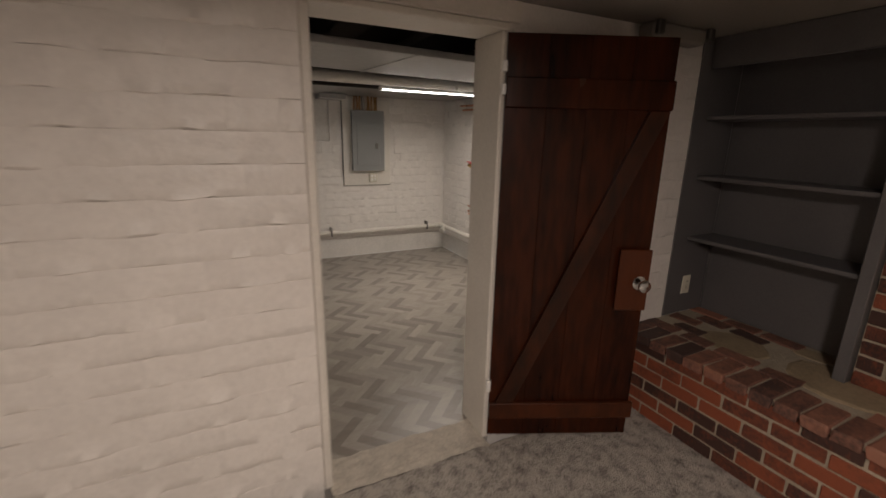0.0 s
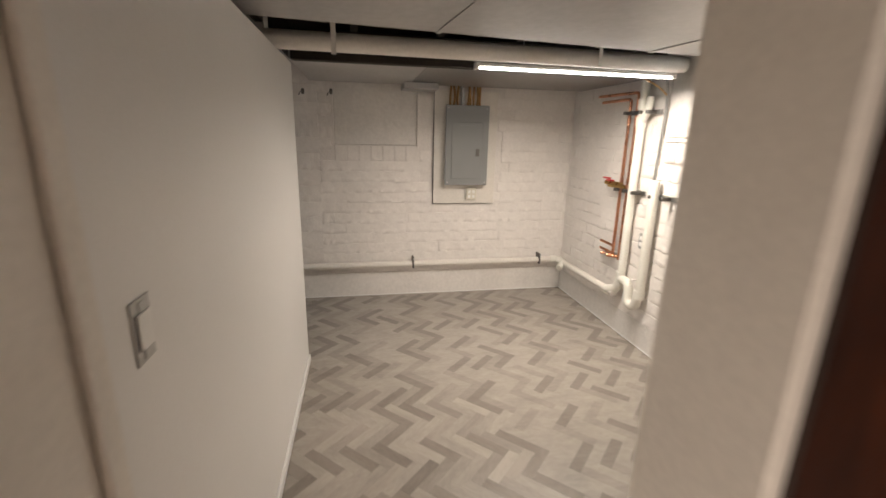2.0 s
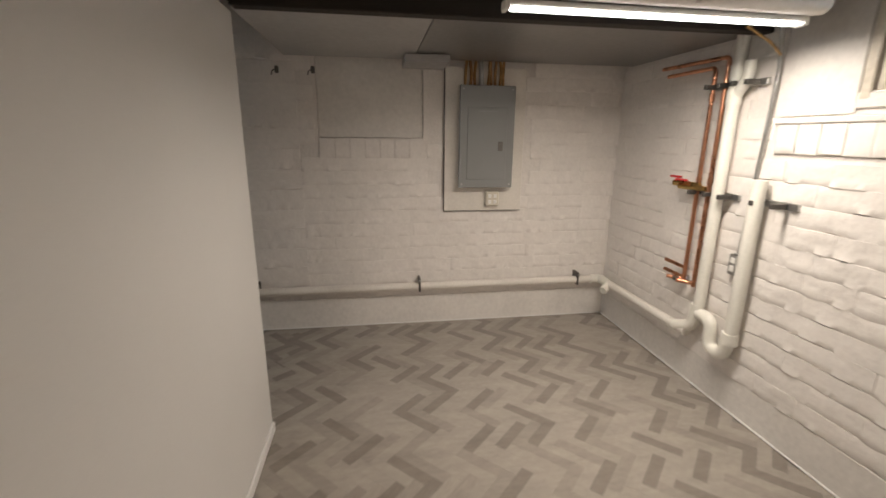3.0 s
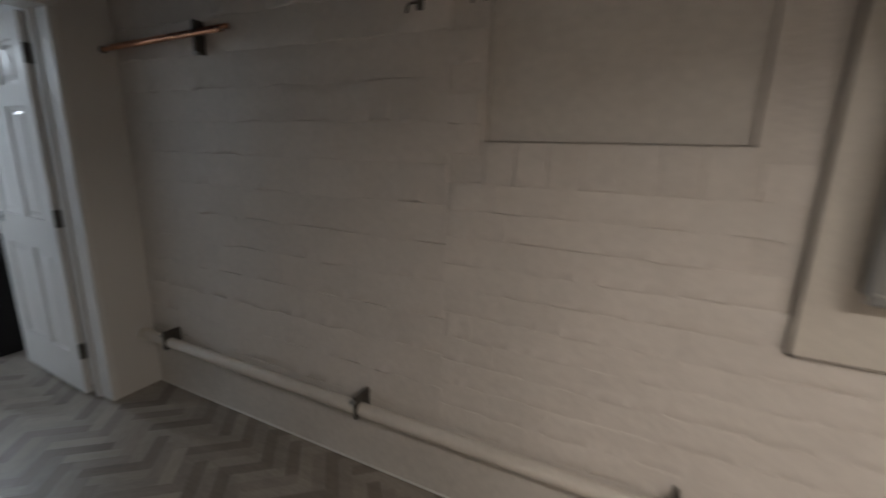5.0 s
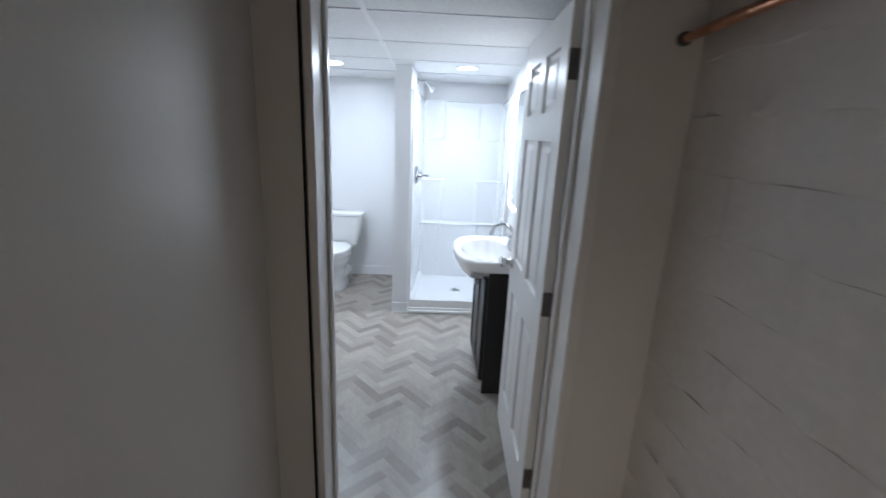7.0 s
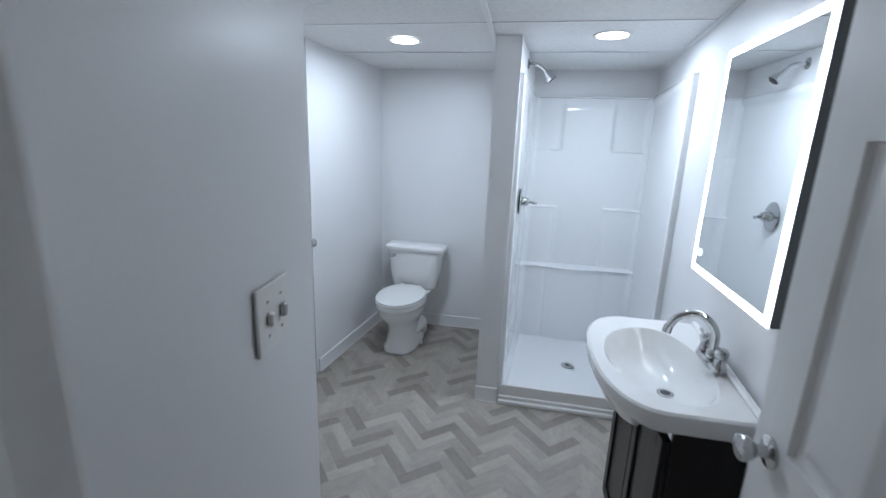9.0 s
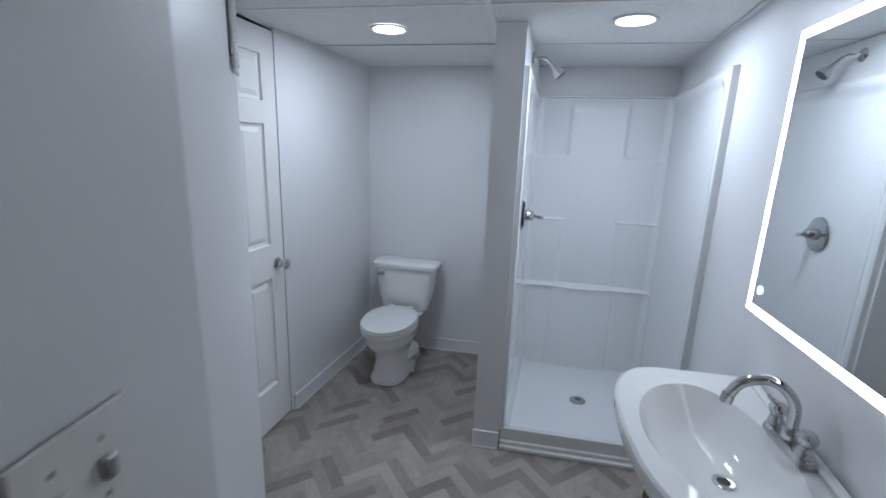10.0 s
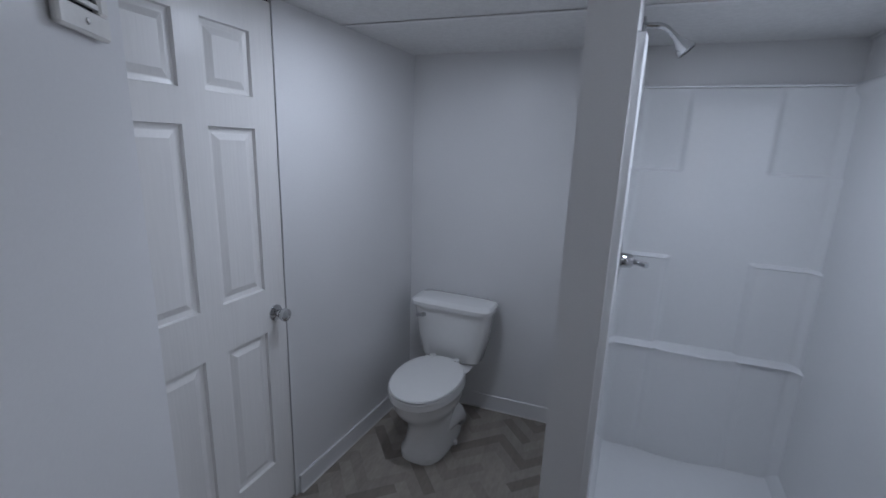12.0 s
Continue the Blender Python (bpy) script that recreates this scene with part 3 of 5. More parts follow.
dr = part("door", box((2.395, BACK - 0.124, 1.135), (2.680, BACK - 0.1185, 1.63), 0.003), "panel_grey", panel)
part("latch", box((2.618, BACK - 0.128, 1.335), (2.652, BACK - 0.1245, 1.40), 0.002), "dark_steel", dr, "dark steel latch")
part("label_bar", box((2.47, BACK - 0.1255, 1.60), (2.60, BACK - 0.1243, 1.607)), "panel_edge", dr)
for x in (2.362, 2.712):
    for z in (1.10, 1.75):
        part("screw", lathe([(0.006, 0), (0.005, 0.003), (0, 0.004)], facing((x, BACK - 0.118, z), (0, -1, 0)), 8), "steel", panel)
for k, (x, mt) in enumerate(((2.385, "cable"), (2.42, "insulation"), (2.455, "cable"), (2.50, "steel"), (2.545, "cable"), (2.57, "insulation"), (2.60, "insulation"), (2.63, "cable"), (2.655, "insulation"))):
    w = thing("panel_cable", "cable rising from the breaker panel", "cable", "cables above the panel")
    part("wire", tube(bend([(x, BACK - 0.06, 1.766), (x + 0.01 * math.sin(k * 2), BACK - 0.06, 1.85), (x + 0.02 * math.cos(k * 3), BACK - 0.05, 2.06)], 0.05), 0.017 if mt == "steel" else 0.010), mt, w)
bo = thing("surface_outlet", "white surface outlet box below the panel", "outlet")
part("box", box((2.555, BACK - 0.075, 0.935), (2.655, BACK - 0.0345, 1.04), 0.006), "plastic_ivory", bo)
for x in (2.585, 2.625):
    for z in (0.965, 1.008):
        part("socket", box((x - 0.012, BACK - 0.078, z - 0.014), (x + 0.012, BACK - 0.0752, z + 0.014), 0.003), "plastic_white", bo)

# drain pipe round the room
dp = thing("wall_drain_pipe", "white-painted drain pipe clamped along the wall foot", "pipe")
PZ = 0.325
part("pipe_back", tube([(DOOR_X + 0.02, BACK - 0.065, PZ - 0.005), (RIGHT - 0.14, BACK - 0.065, PZ)], 0.029, 18), "pvc_paint", dp, smooth=True)
part("elbow", tube(bend([(RIGHT - 0.16, BACK - 0.065, PZ), (RIGHT - 0.075, BACK - 0.065, PZ), (RIGHT - 0.075, BACK - 0.20, PZ - 0.003)], 0.06, 8), 0.035, 18), "pvc", dp, smooth=True)
part("cleanout", tube([(RIGHT - 0.075, BACK - 0.21, PZ), (RIGHT - 0.15, BACK - 0.26, PZ - 0.035)], 0.030, 18), "pvc", dp, smooth=True)
part("pipe_side", tube([(RIGHT - 0.075, BACK - 0.19, PZ), (RIGHT - 0.075, 4.28, PZ + 0.01)], 0.029, 18), "pvc_paint", dp, smooth=True)
for x in (-0.385, 0.89, 2.06, 3.33):
    c = part("clamp", box((x - 0.008, BACK - 0.099, PZ - 0.038), (x + 0.008, BACK - 0.002, PZ + 0.066), 0.003), "dark_steel", dp, "dark steel pipe clamp")
    part("bolt", tube([(x, BACK - 0.101, PZ + 0.05), (x, BACK - 0.112, PZ + 0.05)], 0.008, 8), "steel", c)
part("end_ring", tube([(DOOR_X + 0.002, BACK - 0.065, PZ - 0.005), (DOOR_X + 0.03, BACK - 0.065, PZ - 0.005)], 0.037, 18), "pvc", dp, smooth=True)

# pipes on the side wall
vp = thing("vent_stack", "white plastic drain stack with trap on the wall", "pipe")
VY, VX = 4.235, RIGHT - 0.06
part("riser", tube([(VX, VY, 0.47), (VX, VY, 1.93)], 0.030, 18), "pvc", vp, smooth=True)
for z in (1.60, 1.72):
    part("coupling", tube([(VX, VY, z), (VX, VY, z + 0.07)], 0.036, 18), "pvc", vp, smooth=True)
part("branch", tube(bend([(VX, VY, 1.63), (VX, VY - 0.07, 1.72), (VX, VY - 0.07, 1.80)], 0.04), 0.026, 16), "pvc", vp, smooth=True)
part("sweep", tube(bend([(VX, VY + 0.01, 0.52), (VX, VY + 0.02, 0.38), (VX - 0.02, VY + 0.14, 0.335)], 0.07, 8), 0.036, 18), "pvc", vp, smooth=True)
part("trap", tube(bend([(VX, VY - 0.01, 0.47), (VX - 0.005, VY - 0.11, 0.47), (VX - 0.01, VY - 0.13, 0.32), (VX - 0.01, VY - 0.225, 0.32), (VX - 0.01, VY - 0.245, 0.46)], 0.055, 8), 0.034, 18), "pvc", vp, smooth=True)
sp = thing("standpipe", "cream plastic standpipe strapped to the brick wall", "pipe")
part("pipe", tube([(VX - 0.005, 3.985, 0.40), (VX - 0.005, 3.985, 1.245)], 0.033, 18), "pvc", sp, smooth=True)
part("mouth", tube([(VX - 0.005, 3.985, 1.2455), (VX - 0.005, 3.985, 1.2475)], 0.028, 18), "pvc_paint", sp)
part("coupling", tube([(VX - 0.005, 3.985, 0.40), (VX - 0.005, 3.985, 0.46)], 0.038, 18), "pvc", sp, smooth=True)
cu = thing("copper_supply", "copper water pipes with valves on the wall", "pipe")
for y, zt, ye, ze in ((4.40, 1.77, 4.79, 1.80), (4.315, 1.81, 4.85, 1.85)):
    part("riser", tube(bend([(VX + 0.01, y, 0.60), (VX + 0.01, y, zt + 0.03), (VX + 0.01, ye, ze + 0.0)], 0.03, 6), 0.0115, 12), "copper", cu, smooth=True)
    part("stub", tube(bend([(VX + 0.01, y, 0.66), (VX + 0.01, y, 0.60 + 0.02), (VX - 0.06, y + 0.06, 0.60 + 0.025)], 0.02, 5), 0.012, 12), "copper", cu, smooth=True)
    for z in (1.19, 1.63):
        part("coupling", tube([(VX + 0.01, y, z), (VX + 0.01, y, z + 0.035)], 0.014, 12), "copper", cu, smooth=True)
for y, z in ((4.44, 0.69), (4.44, 0.63)):
    part("stub_end", tube([(VX + 0.01, y - 0.04, z), (VX - 0.02, y + 0.10, z + 0.015)], 0.011, 12), "copper", cu, smooth=True)
for dy in (0.0, 0.05):
    v = part("valve", tube([(VX + 0.005, 4.33 + dy, 1.165 + dy * 0.3), (VX - 0.03, 4.50 + dy, 1.165 + dy * 0.3)], [0.014, 0.017], 12), "brass", cu, "brass stop valve", True)
    part("handle", box((VX - 0.045, 4.45 + dy, 1.195 + dy * 0.3), (VX - 0.015, 4.53 + dy, 1.207 + dy * 0.3), 0.004), "red_paint", v, "red lever handle")


def strap(ya, yb, z, x, label="galvanised pipe strap on the wall"):
    s = thing("pipe_strap", label, "pipe strap", "pipe straps")
    part("channel", box((RIGHT - 0.026, ya, z - 0.016), (RIGHT - 0.001, yb, z + 0.016), 0.003), "steel", s)
    n = max(1, round((yb - ya) / 0.1))
    for k in range(n):
        y = ya + (k + 0.5) * (yb - ya) / n
        part("clip", box((x - 0.042, y - 0.012, z - 0.012), (RIGHT - 0.0265, y + 0.012, z + 0.012), 0.003), "dark_steel", s)
    return s


strap(4.13, 4.46, 1.14, VX)
strap(4.09, 4.44, 1.70, VX)
strap(3.81, 4.04, 1.14, VX)
strap(4.40, 4.44, 0.62, VX)
cd = thing("switch_conduit", "thin steel conduit down to a handy box", "conduit")
part("conduit", tube(bend([(RIGHT - 0.07, 4.02, 1.93), (RIGHT - 0.025, 4.035, 1.76), (RIGHT - 0.025, 4.07, 0.86)], 0.06), 0.009, 10), "steel", cd, smooth=True)
part("cable", tube(bend([(RIGHT - 0.28, 3.98, 1.90), (RIGHT - 0.12, 4.0, 1.84), (RIGHT - 0.05, 4.02, 1.80)], 0.05), 0.006, 8), "cable", cd, smooth=True)
hb = thing("handy_box_outlet", "steel handy box with a white outlet", "outlet")
part("box", box((RIGHT - 0.05, 4.04, 0.75), (RIGHT - 0.001, 4.10, 0.86), 0.004), "steel", hb)
for z in (0.785, 0.828):
    part("socket", box((RIGHT - 0.054, 4.055, z - 0.015), (RIGHT - 0.0505, 4.085, z + 0.015), 0.004), "plastic_white", hb)
dc = thing("dryer_outlet", "grey steel dryer outlet box with conduit", "outlet")
part("box", box((RIGHT - 0.062, 3.18, 0.515), (RIGHT - 0.001, 3.27, 0.605), 0.006), "steel", dc)
part("receptacle", lathe([(0.034, 0), (0.034, 0.006), (0.028, 0.010), (0.0, 0.010)], facing((RIGHT - 0.0625, 3.225, 0.558), (-1, 0, 0)), 18), "slot", dc, "round black receptacle")
part("conduit", tube(bend([(RIGHT - 0.03, 3.225, 0.605), (RIGHT - 0.03, 3.225, 1.70), (RIGHT - 0.035, 3.215, 1.95)], 0.05), 0.0105, 12), "steel", dc, smooth=True)
for z in (0.63, 1.22):
    part("strap", box((RIGHT - 0.047, 3.198, z - 0.008), (RIGHT - 0.001, 3.252, z + 0.008), 0.003), "steel", dc)
part("cable", tube(bend([(RIGHT - 0.035, 3.215, 1.95), (RIGHT - 0.10, 3.35, 1.96), (RIGHT - 0.12, 3.60, 1.945)], 0.08), 0.011, 10), "cable_white", dc, smooth=True)

# basement window
win = thing("window_1", "small bright frosted basement window in a painted frame", "window", kind="structure")
win.name = "window_1"
for a, b in (((RIGHT + 0.004, WY0, WZ0), (RIGHT + 0.05, WY0 + 0.03, WZ1)), ((RIGHT + 0.004, WY1 - 0.03, WZ0), (RIGHT + 0.05, WY1, WZ1)),
             ((RIGHT + 0.004, WY0 + 0.0305, WZ0), (RIGHT + 0.05, WY1 - 0.0305, WZ0 + 0.025)), ((RIGHT + 0.004, WY0 + 0.0305, WZ1 - 0.02), (RIGHT + 0.05, WY1 - 0.0305, WZ1))):
    part("window_frame", box(a, b, 0.003), "window_wood", win)
part("surround", box((RIGHT - 0.013, WY1, WZ0 - 0.03), (RIGHT - 0.0005, WY1 + 0.04, WZ1 + 0.02), 0.003), "window_wood", win)
part("surround", box((RIGHT - 0.013, WY0 - 0.04, WZ0 - 0.03), (RIGHT - 0.0005, WY0, WZ1 + 0.02), 0.003), "window_wood", win)
sill = box((RIGHT - 0.012, WY0 - 0.05, WZ0 - 0.065), (RIGHT + 0.002, WY1 + 0.05, WZ0 - 0.004), 0.006)
part("window_sill", sill, "mortar_paint", win)
pane = part("pane", box((RIGHT + 0.024, WY0 + 0.03, WZ0 + 0.025), (RIGHT + 0.030, WY1 - 0.03, WZ1 - 0.02)), "glass", win)
pane.visible_shadow = False
setting("backdrop", box((RIGHT + 0.6, 2.6, 1.2), (RIGHT + 0.62, 4.3, 2.9)), "daylight", "bright daylight outside the basement window", "daylight")
setting("trim_ledge", box((RIGHT - 0.022, 3.245, 1.500), (RIGHT - 0.0005, 4.015, 1.528), 0.005), "mortar_paint", "painted board edge below the window", "trim")
setting("wall_patch_east", box((RIGHT - 0.012, 3.68, 1.532), (RIGHT - 0.0005, 4.005, 2.05), 0.004), "parge", "smooth painted patch beside the window", "wall")
setting("wall_patch_back", box((NX0 + 0.002, BACK + 0.0205, NZ + 0.002), (NX1 - 0.002, BACK + 0.0295, 2.05), 0.004), "parge", "smooth painted infill of the old window", "wall")

# ceiling services
du = thing("supply_duct", "grey-white painted sheet-metal duct under the joists", "duct")
DUCT = Matrix.Translation((1.20, 2.47, 0)) @ Matrix.Rotation(math.atan2(0.105, 1), 4, "Z")
part("trunk", box((-0.55, 0.0, 1.95), (2.28, 0.855, 1.99), 0.004, DUCT), "duct", du)
for x in (0.82, 1.95):
    part("seam", box((x, -0.003, 1.945), (x + 0.022, 0.858, 1.9495), 0.001, DUCT), "duct", du)
bm_ = thing("ceiling_beam", "dark brown timber beam below the joists", "beam")
part("beam", box((PART_X + 0.002, 4.125, 1.915), (RIGHT - 0.002, 4.195, TOP - 0.205), 0.004), "joist", bm_)
d2 = thing("return_duct", "dull grey sheet-metal duct panning along the back wall", "duct")
part("trunk", box((PART_X - 0.02, 4.20, 1.925), (2.02, 5.28, TOP - 0.21), 0.006), "duct", d2)
part("trunk_end", box((2.022, 4.20, 1.930), (RIGHT - 0.002, 5.28, TOP - 0.21), 0.006), "duct_dark", d2, "darker galvanised duct section")
part("collar", box((1.95, 5.05, 1.875), (2.235, 5.33, 1.924), 0.004), "duct", d2)
op = thing("overhead_drain_pipe", "cream-painted drain pipe hung below the joists", "pipe")
part("pipe", tube([(0.55, 3.79, 1.957), (3.45, 3.79, 1.945)], 0.046, 20), "pvc_paint", op, smooth=True)
part("end_cap", tube([(3.45, 3.79, 1.945), (3.48, 3.79, 1.9449)], 0.043, 20), "pvc_paint", op, smooth=True)
h = part("hanger", box((1.46, 3.736, 1.89), (1.485, 3.742, 2.22), 0.001), "pvc_paint", op)
part("hanger", box((2.9, 3.736, 1.90), (2.92, 3.742, 2.22), 0.001), "pvc_paint", op)
# wires coloured near black to carry the gloom between the joists
for k in range(4):
    w = thing("joist_cable", "loose cable stapled along the joists", "cable", "cables in the joists")
    y = 3.34 + 0.09 * k
    part("wire", tube(bend([(1.3, y, 2.09), (1.9, y + 0.05, 2.03 + 0.01 * k), (2.5, y - 0.04, 2.07), (3.5, y + 0.02, 2.05)], 0.3, 8), 0.005, 8), ("dark_steel", "cable", "gap", "dark_steel")[k], w, smooth=True)

sl = thing("shop_light", "white LED strip light glowing under the ceiling", "ceiling light")
part("housing", box((2.23, 3.807, 1.882), (3.44, 3.863, 1.902), 0.006), "plastic_white", sl)
part("diffuser", box((2.245, 3.814, 1.872), (3.425, 3.856, 1.8815), 0.004), "tube", sl, "glowing white diffuser")
for x in (2.225, 3.44):
    part("end_cap", box((x - 0.006, 3.805, 1.868), (x + 0.012, 3.865, 1.904), 0.004), "plastic_white", sl)
for x in (2.5, 3.3):
    part("chain", tube([(x, 3.846, 1.902), (x, 3.846, 2.10)], 0.003, 6), "steel", sl)

ch = thing("copper_hanger_pipes", "twin copper pipes hung along the brick wall", "pipe")
for dy, dz in ((0.0, 0.0), (0.03, 0.018)):
    part("pipe", tube([(DOOR_X + 0.02, BACK - 0.066 + dy, 1.815 + dz), (0.24, BACK - 0.066 + dy, 1.835 + dz)], 0.011, 10), "copper", ch, smooth=True)
part("flange", tube([(DOOR_X + 0.001, BACK - 0.066, 1.815), (DOOR_X + 0.012, BACK - 0.066, 1.8152)], 0.018, 14), "dark_steel", ch)
part("bracket", box((0.051, BACK - 0.062, 1.755), (0.065, BACK - 0.009, 1.89), 0.003), "dark_steel", ch, "dark steel bracket")
part("bracket_tip", box((0.048, BACK - 0.064, 1.748), (0.070, BACK - 0.045, 1.764), 0.003), "steel", ch)

# small hooks left in the brick
for x, z in ((1.13, 1.845), (1.36, 1.85)):
    hk = thing("wall_hook", "small rusty iron hook in the painted brick", "hook", "hooks on the brick wall")
    part("plate", box((x - 0.012, BACK - 0.02, z - 0.02), (x + 0.012, BACK - 0.004, z + 0.025), 0.004), "dark_steel", hk)
    part("hook", tube(bend([(x, BACK - 0.02, z), (x - 0.02, BACK - 0.05, z - 0.005), (x - 0.03, BACK - 0.05, z - 0.035)], 0.02), 0.004, 8), "dark_steel", hk)

# drywall box on the partition
ob_ = thing("open_outlet_box", "uncovered outlet box with white device in drywall", "outlet")
part("box", box((PART_X + 0.0005, 2.085, 1.122), (PART_X + 0.004, 2.149, 1.236), 0.001), "steel", ob_)
part("device", box((PART_X + 0.0045, 2.094, 1.146), (PART_X + 0.009, 2.142, 1.212), 0.002), "plastic_white", ob_)
part("yoke", box((PART_X + 0.0042, 2.108, 1.128), (PART_X + 0.006, 2.128, 1.230), 0.001), "steel", ob_)

# front room lamp, unseen behind the walker; fixture and place assumed from the room's light
fl = thing("ceiling_lamp", "assumed round frosted ceiling lamp, unseen, glowing warm", "ceiling light")
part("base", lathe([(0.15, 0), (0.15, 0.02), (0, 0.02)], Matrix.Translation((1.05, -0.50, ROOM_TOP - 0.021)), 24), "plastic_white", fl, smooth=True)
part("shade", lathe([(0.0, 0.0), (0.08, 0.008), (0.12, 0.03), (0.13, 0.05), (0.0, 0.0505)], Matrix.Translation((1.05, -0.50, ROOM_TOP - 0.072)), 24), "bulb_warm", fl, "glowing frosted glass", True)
fb = thing("ceiling_bracket", "dark metal bracket remnant at the ceiling edge", "bracket")
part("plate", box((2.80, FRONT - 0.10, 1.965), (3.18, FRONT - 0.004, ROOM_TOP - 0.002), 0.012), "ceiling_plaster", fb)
part("hook", box((2.80, FRONT - 0.13, 1.975), (2.84, FRONT - 0.101, ROOM_TOP - 0.002), 0.006), "dark_steel", fb)
part("hook", box((3.16, FRONT - 0.13, 1.985), (3.20, FRONT - 0.101, ROOM_TOP - 0.002), 0.006), "dark_steel", fb)

# ---- bathroom door frame and leaf ----
df = thing("bath_door_frame", "white-painted bathroom door frame", "door frame", kind="structure")
part("jamb", box((BW - 0.006, 4.322, 0), (DOOR_X + 0.006, 4.346, 1.96), 0.003), "trim_white", df)
part("jamb", box((BW - 0.006, 5.10, 0), (DOOR_X + 0.006, 5.137, 1.96), 0.003), "trim_white", df)
part("head", box((BW - 0.006, 4.322, 1.961), (DOOR_X + 0.006, 5.137, 1.984), 0.003), "trim_white", df)
part("stop", box((BW + 0.035, 4.3465, 0), (BW + 0.065, 4.358, 1.959), 0.003), "trim_white", df)
part("stop", box((BW + 0.035, 5.087, 0), (BW + 0.065, 5.0995, 1.959), 0.003), "trim_white", df)
# black strip paints the shade beside the left jamb
part("gap_strip", box((DOOR_X + 0.0065, 4.313, 0), (DOOR_X + 0.009, 4.321, 1.96)), "gap", df)
part("strike", box((BW + 0.004, 4.3465, 0.90), (BW + 0.03, 4.3485, 0.97), 0.0005), "steel", df)


def six_panel_door(name, m, W, Hh, label, knob_x, knob_both, hinges, knob_z=0.895):
    """A moulded six-panel door: x along the leaf from its hinges, y through it, front at y = 0 facing -y."""
    d = thing(name, label, "door", kind="")
    T = 0.035
    st, mid = 0.115 * W / 0.76, 0.10 * W / 0.76
    xs = [(st, W / 2 - mid / 2), (W / 2 + mid / 2, W - st)]
    k = Hh / 2.03
    zs = [(0.235 * k, 0.83 * k), (1.005 * k, 1.60 * k), (1.705 * k, 1.915 * k)]
    bm = bmesh.new()
    cuts_x = [0, xs[0][0], xs[0][1], xs[1][0], xs[1][1], W]
    cuts_z = [0, zs[0][0], zs[0][1], zs[1][0], zs[1][1], zs[2][0], zs[2][1], Hh]
    for i in range(5):
        for j in range(7):
            hole = i in (1, 3) and j in (1, 3, 5)
            x0, x1, z0, z1 = cuts_x[i], cuts_x[i + 1], cuts_z[j], cuts_z[j + 1]
            if hole:
                for side in (0, 1):
                    y = lambda q: q if side == 0 else T - q
                    prev = None
                    for ins, dep in ((0, 0), (0.003, 0.012), (0.016, 0.0145), (0.020, 0.0145), (0.042, 0.004)):
                        ring = [bm.verts.new((a, y(dep), b)) for a, b in ((x0 + ins, z0 + ins), (x1 - ins, z0 + ins), (x1 - ins, z1 - ins), (x0 + ins, z1 - ins))]
                        if prev:
                            for q in range(4):
                                bm.faces.new((prev[q], prev[(q + 1) % 4], ring[(q + 1) % 4], ring[q]))
                        prev = ring
                    bm.faces.new(prev)
            else:
                for y in (0, T):
                    bm.faces.new([bm.verts.new(p) for p in ((x0, y, z0), (x1, y, z0), (x1, y, z1), (x0, y, z1))])
    for a, b in (((0, 0), (0, Hh)), ((W, 0), (W, Hh)), ((0, 0), (W, 0)), ((0, Hh), (W, Hh))):
        bm.faces.new([bm.verts.new(p) for p in ((a[0], 0, a[1]), (b[0], 0, b[1]), (b[0], T, b[1]), (a[0], T, a[1]))])
    bmesh.ops.remove_doubles(bm, verts=bm.verts, dist=1e-5)
    for v in bm.verts:
        v.co = m @ v.co
    part("leaf", bm, "door_white", d)
    prof = [(0.032, 0), (0.032, 0.005), (0.013, 0.010), (0.012, 0.028), (0.022, 0.036), (0.027, 0.048), (0.025, 0.058), (0.012, 0.064), (0, 0.065)]
    part("knob", lathe(prof, m @ facing((knob_x, 0, knob_z), (0, -1, 0))), "chrome", d, "polished chrome knob", True)
    if knob_both:
        part("knob", lathe(prof, m @ facing((knob_x, T, knob_z), (0, 1, 0))), "chrome", d, "polished chrome knob", True)
    for z in hinges:
        h = part("hinge", box((-0.004, 0.002, z - 0.045), (-0.0005, T - 0.002, z + 0.045), 0.0005, m), "dark_steel", d, "aged brass hinge")
        part("knuckle", tube([m @ Vector((-0.006, -0.006, z - 0.045)), m @ Vector((-0.006, -0.006, z + 0.045))], 0.006, 8), "steel", h)
    return d


LEAF2 = Matrix.Translation((BW - 0.012, 5.098, 0.012)) @ Matrix.Rotation(math.atan2(0.030, -0.755), 4, "Z")
six_panel_door("bathroom_door", LEAF2, 0.75, 1.94, "white six-panel door standing open in the bathroom", 0.685, True, (0.25, 0.98, 1.76), 0.93)
D2 = Matrix.Translation((-2.391, 3.2548, 0.012)) @ Matrix.Rotation(math.atan2(0.045, -0.735), 4, "Z")
six_panel_door("closet_door", D2, 0.658, 2.025, "white six-panel closet door, closed", 0.604, False, (0.25, 1.0, 1.8))
cf = thing("closet_door_frame", "narrow white frame round the closet door", "door frame", kind="structure")
part("jamb", box((-3.085, 3.18, 0), (-3.0655, 3.298, 2.045), 0.003), "trim_white", cf)
part("jamb", box((-2.384, 3.19, 0), (-2.31, 3.269, 2.04), 0.003), "trim_white", cf)
# both black pieces paint the shaded slits at the closet leaf's side and top
part("gap", box((-3.064, 3.19, 0), (-3.053, 3.27, 2.045)), "gap", cf)
part("head", box((-3.052, 3.20, 2.0405), (-2.31, 3.285, 2.049), 0.002), "gap", cf)

